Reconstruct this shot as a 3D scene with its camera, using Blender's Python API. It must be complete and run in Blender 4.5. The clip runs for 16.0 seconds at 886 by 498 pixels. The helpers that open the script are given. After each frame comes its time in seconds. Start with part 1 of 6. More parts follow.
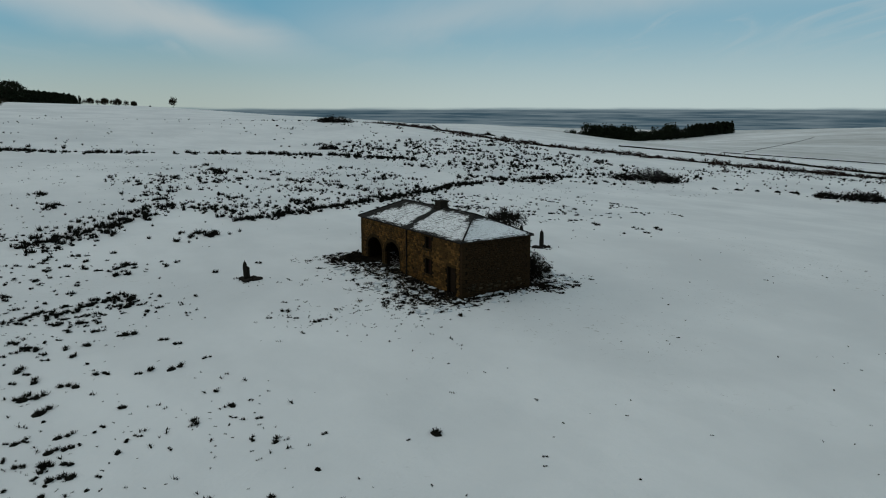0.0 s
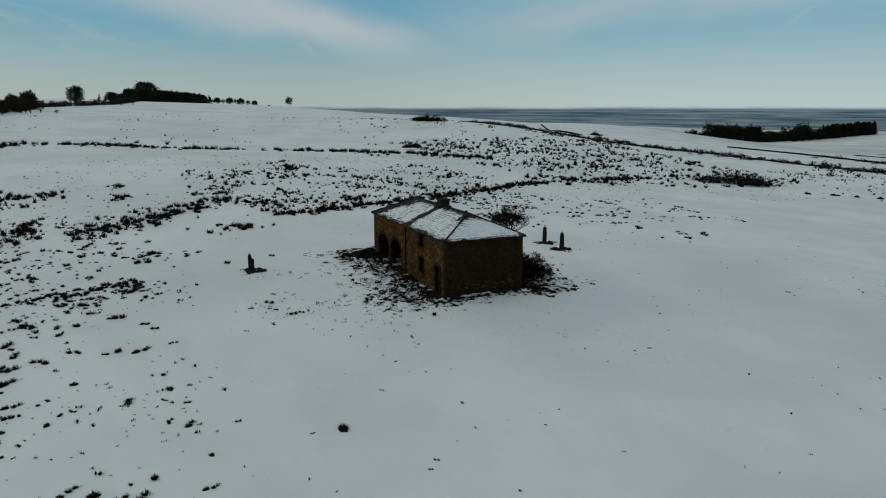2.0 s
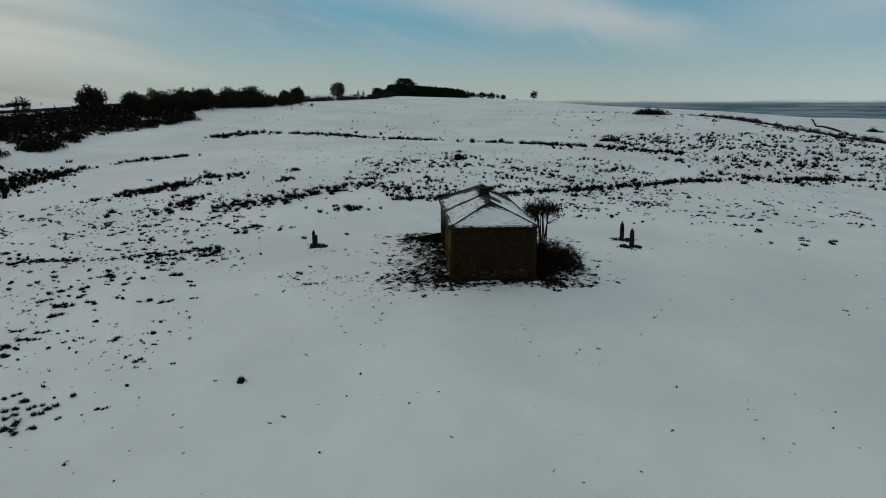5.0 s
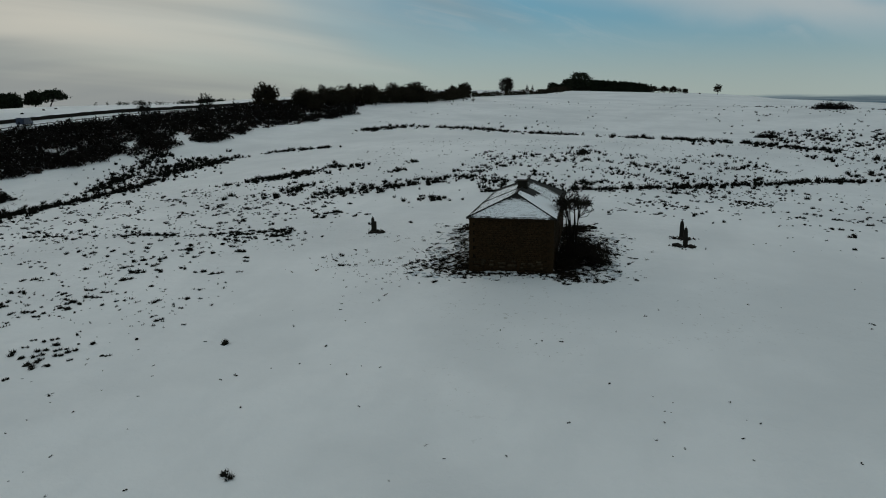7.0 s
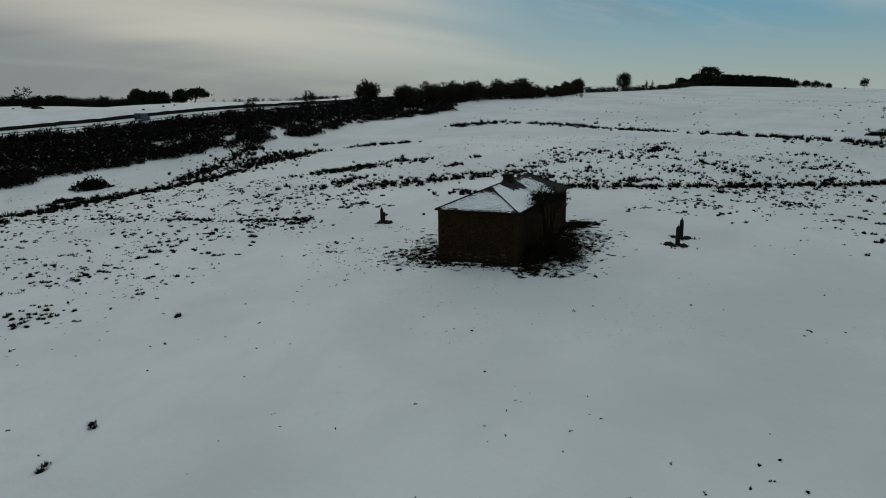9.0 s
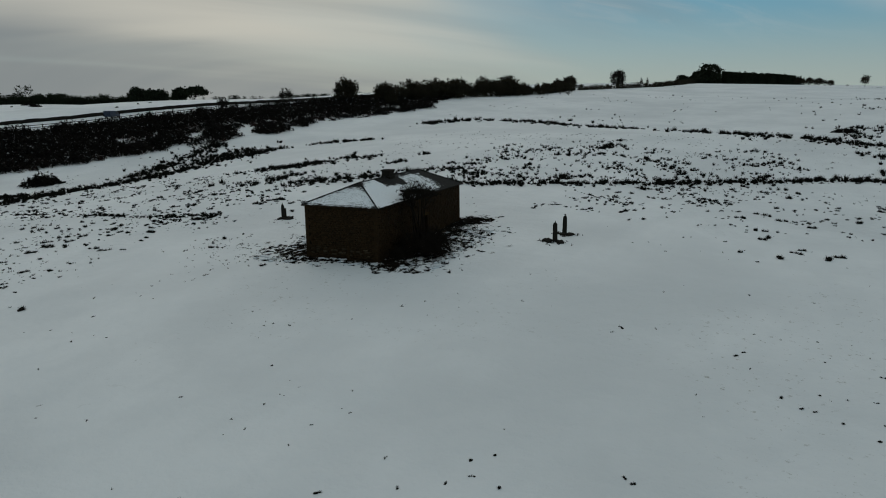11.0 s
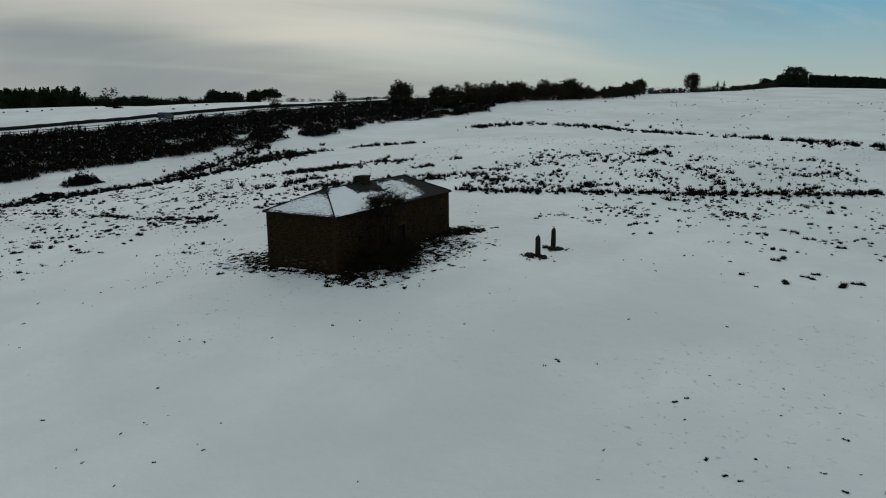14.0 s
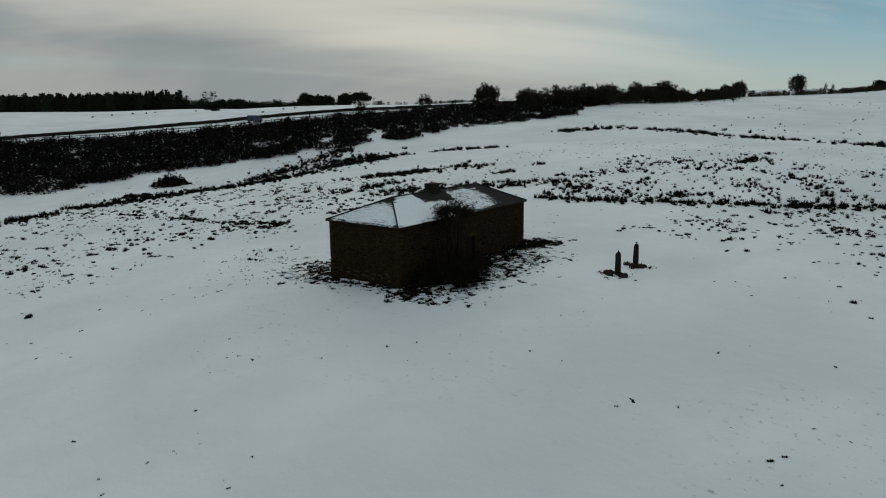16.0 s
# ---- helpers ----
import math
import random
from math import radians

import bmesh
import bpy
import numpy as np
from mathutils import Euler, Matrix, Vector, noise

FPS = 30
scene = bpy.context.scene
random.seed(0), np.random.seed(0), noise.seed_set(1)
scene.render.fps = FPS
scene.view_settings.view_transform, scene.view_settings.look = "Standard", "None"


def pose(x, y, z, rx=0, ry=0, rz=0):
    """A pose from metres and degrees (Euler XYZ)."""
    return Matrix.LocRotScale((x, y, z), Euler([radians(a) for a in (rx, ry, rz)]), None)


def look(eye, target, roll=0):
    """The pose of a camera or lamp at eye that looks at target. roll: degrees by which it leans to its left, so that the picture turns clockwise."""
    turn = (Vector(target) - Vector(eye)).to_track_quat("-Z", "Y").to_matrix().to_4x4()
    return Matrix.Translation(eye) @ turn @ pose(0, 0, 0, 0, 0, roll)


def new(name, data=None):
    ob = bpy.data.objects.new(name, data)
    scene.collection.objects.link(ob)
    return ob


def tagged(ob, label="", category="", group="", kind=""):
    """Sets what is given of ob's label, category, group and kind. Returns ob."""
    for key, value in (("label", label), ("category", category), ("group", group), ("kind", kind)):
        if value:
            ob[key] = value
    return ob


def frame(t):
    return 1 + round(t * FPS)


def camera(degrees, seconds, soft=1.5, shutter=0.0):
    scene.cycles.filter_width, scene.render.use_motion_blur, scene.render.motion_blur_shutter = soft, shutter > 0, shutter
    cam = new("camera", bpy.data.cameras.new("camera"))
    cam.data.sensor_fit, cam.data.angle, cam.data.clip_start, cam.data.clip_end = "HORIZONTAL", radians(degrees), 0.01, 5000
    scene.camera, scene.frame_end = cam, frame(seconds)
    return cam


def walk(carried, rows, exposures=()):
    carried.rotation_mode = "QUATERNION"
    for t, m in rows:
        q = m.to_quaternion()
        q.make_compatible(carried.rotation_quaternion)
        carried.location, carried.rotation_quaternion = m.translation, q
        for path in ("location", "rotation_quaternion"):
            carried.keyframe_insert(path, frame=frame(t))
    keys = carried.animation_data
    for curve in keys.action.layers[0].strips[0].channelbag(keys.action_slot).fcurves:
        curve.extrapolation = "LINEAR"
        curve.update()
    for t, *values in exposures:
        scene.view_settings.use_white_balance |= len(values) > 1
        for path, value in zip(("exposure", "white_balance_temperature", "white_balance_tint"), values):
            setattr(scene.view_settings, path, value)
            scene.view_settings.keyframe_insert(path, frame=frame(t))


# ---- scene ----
cam = camera(62.7, 16.0, soft=1.0)
PATH = [
    (0, (-33.147, -51.21, 17.65), (-32.076, -49.564, 17.267), 0.0),
    (0.5, (-31.227, -52.366, 17.62), (-30.216, -50.683, 17.238), 0.1),
    (1, (-28.828, -53.646, 17.59), (-27.895, -51.919, 17.208), 0.0),
    (1.5, (-26.445, -54.884, 17.61), (-25.581, -53.121, 17.226), 0.0),
    (2, (-23.555, -56.144, 17.553), (-22.766, -54.347, 17.168), -0.0),
    (2.5, (-20.784, -57.425, 17.561), (-20.065, -55.6, 17.175), -0.0),
    (3, (-17.716, -58.644, 17.532), (-17.116, -56.776, 17.144), 0.0),
    (3.5, (-14.606, -59.768, 17.449), (-14.151, -57.86, 17.06), -0.0),
    (4, (-11.091, -60.865, 17.349), (-10.75, -58.933, 16.957), -0.1),
    (6.5, (6.718, -63.768, 16.876), (6.43, -61.831, 16.471), -0.4),
    (7, (10.202, -63.74, 16.868), (9.798, -61.824, 16.46), -0.5),
    (7.5, (13.902, -63.46, 16.772), (13.375, -61.575, 16.363), -0.5),
    (8, (17.346, -62.936, 16.712), (16.701, -61.088, 16.303), -0.6),
    (10.5, (33.748, -57.774, 16.221), (32.965, -55.982, 15.805), -0.8),
    (11, (36.239, -56.256, 16.134), (35.45, -54.466, 15.717), -0.8),
    (11.5, (38.399, -54.697, 15.998), (37.605, -52.91, 15.581), -0.7),
    (12, (39.942, -53.313, 15.979), (39.143, -51.529, 15.56), -0.8),
    (12.5, (41.036, -51.889, 15.902), (40.23, -50.107, 15.485), -0.7),
    (13, (41.73, -50.543, 15.895), (40.868, -48.786, 15.482), -0.7),
    (13.5, (42.196, -49.207, 15.858), (41.273, -47.48, 15.449), -0.7),
    (14, (42.423, -47.919, 15.846), (41.443, -46.223, 15.441), -0.6),
    (14.5, (42.46, -46.828, 15.89), (41.427, -45.163, 15.487), -0.7),
    (15, (42.232, -45.721, 15.881), (41.144, -44.092, 15.481), -0.6),
    (15.5, (41.93, -44.759, 15.874), (40.794, -43.162, 15.477), -0.6),
    (16, (41.466, -43.805, 15.907), (40.287, -42.238, 15.512), -0.6),
]
walk(cam, [(t, look(eye, target, roll)) for t, eye, target, roll in PATH],
     exposures=[(0, -0.01), (4, -0.08), (7, -0.21), (8, -0.24), (10.5, -0.22), (11.5, -0.2), (12.5, -0.09), (14.5, 0.02), (16, 0.01)])


# ---- sky, sun and exposure ----
SUN_AZ, SUN_EL = radians(128), radians(13)
world = bpy.data.worlds.new("winter_sky")
scene.world = world
world.use_nodes = True
wt = world.node_tree
wn, wl = wt.nodes, wt.links


def wmath(op, a, b=None, c=None, clamp=False):
    n = wn.new("ShaderNodeMath")
    n.operation, n.use_clamp = op, clamp
    for k, v in enumerate((a, b, c)):
        if v is None:
            continue
        if isinstance(v, (int, float)):
            n.inputs[k].default_value = v
        else:
            wl.new(v, n.inputs[k])
    return n.outputs[0]


def wramp(value, lo, hi):
    n = wn.new("ShaderNodeMapRange")
    n.interpolation_type = "SMOOTHSTEP"
    n.inputs[1].default_value, n.inputs[2].default_value = lo, hi
    wl.new(value, n.inputs[0])
    return n.outputs[0]


def wmix(fac, a, b):
    n = wn.new("ShaderNodeMix")
    n.data_type = "RGBA"
    for sock, v in ((n.inputs[0], fac), (n.inputs[6], a), (n.inputs[7], b)):
        if isinstance(v, (tuple, float, int)):
            sock.default_value = v
        else:
            wl.new(v, sock)
    return n.outputs[2]


def wnoise(vec, scale, detail=4.0, rough=0.55, distort=0.0):
    n = wn.new("ShaderNodeTexNoise")
    n.inputs["Scale"].default_value, n.inputs["Detail"].default_value = scale, detail
    n.inputs["Roughness"].default_value, n.inputs["Distortion"].default_value = rough, distort
    wl.new(vec, n.inputs["Vector"])
    return n.outputs[0]


sky = wn.new("ShaderNodeTexSky")
sky.sky_type, sky.sun_disc = "NISHITA", False
sky.sun_elevation, sky.sun_rotation = SUN_EL, radians(90) - SUN_AZ
sky.altitude, sky.air_density, sky.dust_density, sky.ozone_density = 200, 1.0, 0.6, 2.0
coord = wn.new("ShaderNodeTexCoord")
sep = wn.new("ShaderNodeSeparateXYZ")
wl.new(coord.outputs["Generated"], sep.inputs[0])
dx, dy, dz = sep.outputs
# clouds lie on a flat sheet seen in perspective
height = wmath("ADD", wmath("MAXIMUM", dz, 0.0), 0.13)
comb = wn.new("ShaderNodeCombineXYZ")
wl.new(wmath("DIVIDE", dx, height), comb.inputs[0])
wl.new(wmath("DIVIDE", dy, height), comb.inputs[1])
sheet = comb.outputs[0]
BANK_AZ = radians(141)
side = wmath("ADD", wmath("MULTIPLY", dx, math.cos(BANK_AZ)), wmath("MULTIPLY", dy, math.sin(BANK_AZ)))
# high wisps are combed out along one wind direction
wind = wn.new("ShaderNodeMapping")
wind.vector_type = "TEXTURE"
wind.inputs["Rotation"].default_value = (0, 0, radians(65))
wind.inputs["Scale"].default_value = (3.0, 1.0, 1.0)
wl.new(sheet, wind.inputs[0])
wisps = wnoise(wind.outputs[0], 0.75, 5.0, 0.55, 0.9)
banks = wnoise(wind.outputs[0], 0.42, 3.0, 0.5, 0.4)
bank_cover = wramp(wmath("ADD", side, wmath("MULTIPLY", wmath("SUBTRACT", banks, 0.5), 0.9)), 0.68, 1.0)
wisp_cover = wmath("MULTIPLY", wmath("MULTIPLY", wramp(wisps, 0.50, 0.70), 0.6), wramp(dz, 0.035, 0.11))


def cirrus(px, py, ux, uy, wide, start, stop, weight):
    """A soft combed-out streak of high cloud along one line of the sheet."""
    ax, ay = wmath("SUBTRACT", sx, px), wmath("SUBTRACT", sy, py)
    run = wmath("ADD", wmath("MULTIPLY", ax, ux), wmath("MULTIPLY", ay, uy))
    off = wmath("ABSOLUTE", wmath("ADD", wmath("ADD", wmath("MULTIPLY", ax, -uy), wmath("MULTIPLY", ay, ux)), wmath("MULTIPLY", wmath("SUBTRACT", wisps, 0.5), 1.2)))
    body = wmath("MULTIPLY", wramp(off, wide, 0.0), wmath("MULTIPLY", wramp(run, start - 0.8, start + 0.8), wramp(run, stop + 0.9, stop - 0.9)))
    return wmath("MULTIPLY", body, wmath("MULTIPLY", wmath("ADD", 0.45, wisps), weight))


sx, sy = wmath("DIVIDE", dx, height), wmath("DIVIDE", dy, height)
for streak in ((0.49, 3.65, 0.793, 0.610, 0.75, -2.0, 1.5, 0.85), (2.61, 2.59, -0.392, 0.92, 0.8, -1.2, 1.6, 0.5)):
    wisp_cover = wmath("MAXIMUM", wisp_cover, cirrus(*streak))
fine_wisps = wnoise(wind.outputs[0], 2.3, 6.0, 0.6, 1.4)
wisp_cover = wmath("MAXIMUM", wisp_cover, wmath("MULTIPLY", wmath("MULTIPLY", wramp(fine_wisps, 0.47, 0.74), wramp(banks, 0.34, 0.56)), wmath("MULTIPLY", wramp(dz, 0.03, 0.12), 0.34)))
low_haze = wramp(dz, 0.125, -0.015)
broad_wind = wn.new("ShaderNodeMapping")
broad_wind.vector_type = "TEXTURE"
broad_wind.inputs["Rotation"].default_value = (0, 0, radians(40))
broad_wind.inputs["Scale"].default_value = (1.9, 1.0, 1.0)
soft_height = wmath("ADD", wmath("MAXIMUM", dz, 0.0), 0.34)
soft_sheet = wn.new("ShaderNodeCombineXYZ")
wl.new(wmath("DIVIDE", dx, soft_height), soft_sheet.inputs[0])
wl.new(wmath("DIVIDE", dy, soft_height), soft_sheet.inputs[1])
wl.new(soft_sheet.outputs[0], broad_wind.inputs[0])
cloud_tone = wramp(wnoise(broad_wind.outputs[0], 1.1, 4.0, 0.5, 0.9), 0.34, 0.66)
toward = wmath("ADD", wmath("MULTIPLY", dx, math.cos(radians(122))), wmath("MULTIPLY", dy, math.sin(radians(122))))
glow = wmath("MULTIPLY", wramp(toward, 0.93, 1.0), wramp(dz, 0.015, 0.09))
cloud_col = wmix(cloud_tone, (3.35, 3.75, 3.85, 1), (6.1, 6.2, 5.65, 1))
cloud_col = wmix(wmath("MULTIPLY", glow, wmath("ADD", wmath("MULTIPLY", cloud_tone, 0.45), 0.35)), cloud_col, (8.2, 8.0, 6.9, 1))
# a dull grey bank lies low over the horizon
dull = wmath("MULTIPLY", wramp(dz, 0.10, 0.01), 0.55)
cloud_col = wmix(dull, cloud_col, (3.75, 4.1, 4.1, 1))
# a long pale streak runs across the bank
cloud_col = wmix(wmath("MULTIPLY", cirrus(-2.4, 4.3, 0.40, 0.92, 0.85, -2.2, 2.4, 0.9), 0.8), cloud_col, (8.4, 8.2, 7.2, 1))
# a bright veil of high cloud covers the sky above the low clear strip
veil = wmath("MULTIPLY", wramp(dz, 0.14, 0.45), 0.9)
deep = wmix(0.8, sky.outputs[0], (1.4, 4.4, 6.3, 1))
east = wramp(wmath("ADD", wmath("MULTIPLY", dx, math.cos(radians(22))), wmath("MULTIPLY", dy, math.sin(radians(22)))), 0.55, 1.0)
clear = wmix(wmath("MULTIPLY", low_haze, 0.85), deep, wmix(east, (5.6, 6.3, 5.6, 1), (7.6, 8.2, 7.1, 1)))
clear = wmix(wmath("MULTIPLY", east, 0.35), clear, (5.2, 7.4, 8.4, 1))
bg = wn["Background"]
wl.new(wmix(veil, wmix(bank_cover, wmix(wisp_cover, clear, (6.5, 7.0, 7.0, 1)), cloud_col), (5.15, 5.7, 5.7, 1)), bg.inputs[0])
bg.inputs[1].default_value = 0.0755

sun = new("sun", bpy.data.lights.new("sun", "SUN"))
sun.data.energy, sun.data.angle, sun.data.color = 0.62, radians(60), (1.0, 0.93, 0.82)
sun.matrix_world = look((0, 0, 60), (-math.cos(SUN_AZ) * math.cos(SUN_EL), -math.sin(SUN_AZ) * math.cos(SUN_EL), 60 - math.sin(SUN_EL)))


# ---- materials ----
class Nodes:
    """Short ways to wire a material."""

    def __init__(self, name, rough=0.8, spec=0.3):
        self.m = bpy.data.materials.new(name)
        self.m.use_nodes = True
        self.t = self.m.node_tree
        self.b = self.t.nodes["Principled BSDF"]
        self.b.inputs["Roughness"].default_value = rough
        self.b.inputs["Specular IOR Level"].default_value = spec
        self.pos = self.t.nodes.new("ShaderNodeNewGeometry").outputs["Position"]

    def put(self, sock, v):
        if isinstance(v, (int, float, tuple)):
            sock.default_value = v
        else:
            self.t.links.new(v, sock)

    def math(self, op, a, b=0.0, clamp=False):
        n = self.t.nodes.new("ShaderNodeMath")
        n.operation, n.use_clamp = op, clamp
        self.put(n.inputs[0], a), self.put(n.inputs[1], b)
        return n.outputs[0]

    def scaled(self, sx, sy, sz):
        n = self.t.nodes.new("ShaderNodeMapping")
        self.t.links.new(self.pos, n.inputs[0])
        n.inputs["Scale"].default_value = (sx, sy, sz)
        return n.outputs[0]

    def noise(self, scale, detail=3.0, rough=0.55, vec=None, distort=0.0):
        n = self.t.nodes.new("ShaderNodeTexNoise")
        n.inputs["Scale"].default_value, n.inputs["Detail"].default_value = scale, detail
        n.inputs["Roughness"].default_value, n.inputs["Distortion"].default_value = rough, distort
        self.t.links.new(vec or self.pos, n.inputs["Vector"])
        return n.outputs[0]

    def ramp(self, v, lo, hi):
        n = self.t.nodes.new("ShaderNodeMapRange")
        n.interpolation_type = "SMOOTHSTEP"
        n.inputs[1].default_value, n.inputs[2].default_value = lo, hi
        self.put(n.inputs[0], v)
        return n.outputs[0]

    def mix(self, fac, a, b):
        n = self.t.nodes.new("ShaderNodeMix")
        n.data_type = "RGBA"
        self.put(n.inputs[0], fac)
        self.put(n.inputs[6], (*a, 1) if isinstance(a, tuple) else a)
        self.put(n.inputs[7], (*b, 1) if isinstance(b, tuple) else b)
        return n.outputs[2]

    def xyz(self):
        n = self.t.nodes.new("ShaderNodeSeparateXYZ")
        self.t.links.new(self.pos, n.inputs[0])
        return n.outputs

    def island(self):
        return self.t.nodes.new("ShaderNodeNewGeometry").outputs["Random Per Island"]

    def one(self):
        return self.t.nodes.new("ShaderNodeObjectInfo").outputs["Random"]

    def bump(self, height, strength, dist):
        n = self.t.nodes.new("ShaderNodeBump")
        n.inputs["Strength"].default_value, n.inputs["Distance"].default_value = strength, dist
        self.t.links.new(height, n.inputs["Height"])
        self.t.links.new(n.outputs[0], self.b.inputs["Normal"])

    def done(self, color, rough=None):
        self.put(self.b.inputs["Base Color"], color if not isinstance(color, tuple) else (*color, 1))
        if rough is not None:
            self.put(self.b.inputs["Roughness"], rough)
        return self.m


SNOW_LIGHT, SNOW_DULL = (0.82, 0.83, 0.835), (0.69, 0.705, 0.715)


def snow_ground():
    """Snow on rough pasture; grass shows through in places, bare earth round the building."""
    n = Nodes("snow_ground", 0.7, 0.25)
    col = n.mix(n.ramp(n.noise(0.05, 4.0), 0.35, 0.7), SNOW_LIGHT, SNOW_DULL)
    col = n.mix(n.math("MULTIPLY", n.ramp(n.noise(0.28, 3.0, 0.55, n.scaled(1.0, 0.45, 1.0)), 0.40, 0.68), 0.35), col, SNOW_DULL)
    x, y, _ = n.xyz()
    # straw poking through thin snow
    thin = n.math("MULTIPLY", n.ramp(n.noise(0.035, 3.0, 0.6), 0.52, 0.68), n.ramp(n.noise(2.2, 4.0, 0.7), 0.60, 0.70))
    col = n.mix(n.math("MULTIPLY", thin, 0.5), col, (0.16, 0.14, 0.09))
    # wind-thinned snow over grass on the far hill
    hill = n.math("MULTIPLY", n.ramp(x, 330.0, 520.0), n.ramp(n.noise(0.012, 5.0, 0.7, n.scaled(1.0, 0.35, 1.0)), 0.30, 0.72))
    col = n.mix(n.math("MULTIPLY", hill, 0.7), col, (0.30, 0.30, 0.28))
    # trampled, bare ground beside the walls
    ex = n.math("MAXIMUM", n.math("SUBTRACT", n.math("ABSOLUTE", n.math("SUBTRACT", x, 3.9)), 4.0), 0.0)
    ey = n.math("MAXIMUM", n.math("SUBTRACT", n.math("ABSOLUTE", n.math("SUBTRACT", y, 5.8)), 9.4), 0.0)
    away = n.math("SQRT", n.math("ADD", n.math("MULTIPLY", ex, ex), n.math("MULTIPLY", n.math("MULTIPLY", ey, ey), 20.0)))
    near = n.math("SUBTRACT", 1.0, n.ramp(away, 0.0, 4.6))
    patch = n.math("ADD", n.math("MULTIPLY", near, 0.445), n.math("ADD", n.math("MULTIPLY", n.noise(0.8, 4.0, 0.7), 0.40), n.math("MULTIPLY", n.noise(4.5, 4.0, 0.75), 0.68)))
    nx, ny = n.math("DIVIDE", n.math("ADD", x, 1.2), 3.4), n.math("DIVIDE", n.math("SUBTRACT", y, 13.6), 2.6)
    byre = n.math("SUBTRACT", 1.0, n.ramp(n.math("SQRT", n.math("ADD", n.math("MULTIPLY", nx, nx), n.math("MULTIPLY", ny, ny))), 0.35, 1.2))
    patch = n.math("ADD", patch, n.math("MULTIPLY", byre, 0.22))
    bare = n.ramp(patch, 0.895, 0.94)
    earth = n.mix(n.noise(5.0, 4.0, 0.7), (0.006, 0.005, 0.004), (0.022, 0.016, 0.010))
    col = n.mix(bare, col, earth)
    n.put(n.b.inputs["Specular IOR Level"], n.math("MULTIPLY", n.math("SUBTRACT", 1.0, bare), 0.22))
    n.bump(n.math("ADD", n.math("MULTIPLY", n.noise(0.6, 5.0, 0.6), 1.0), n.math("MULTIPLY", n.noise(6.0, 3.0), 0.12)), 0.5, 0.25)
    return n.done(col, n.math("ADD", 0.7, n.math("MULTIPLY", bare, 0.3)))


def stone(name, tint, lively=0.0, even=0.5):
    """Rough stone; lively: how much some blocks stand out in a warmer, lighter colour."""
    n = Nodes(name, 0.95, 0.06)
    r = n.island()
    a = n.mix(r, tuple(even * c for c in tint), tint)
    if lively:
        pick = n.ramp(n.math("FRACT", n.math("MULTIPLY", r, 37.0)), 0.35, 0.95)
        a = n.mix(n.math("MULTIPLY", pick, lively), a, (2.6 * tint[0], 2.3 * tint[1], 2.0 * tint[2]))
    dark = n.ramp(n.noise(0.55, 5.0, 0.65), 0.42, 0.68)
    col = n.mix(n.math("MULTIPLY", dark, 0.4), a, (0.014, 0.010, 0.006))
    col = n.mix(n.math("MULTIPLY", n.ramp(n.noise(9.0, 4.0, 0.7), 0.5, 0.75), 0.45), col, tuple(0.45 * c for c in tint))
    n.bump(n.noise(14.0, 5.0, 0.65), 0.6, 0.03)
    return n.done(col)


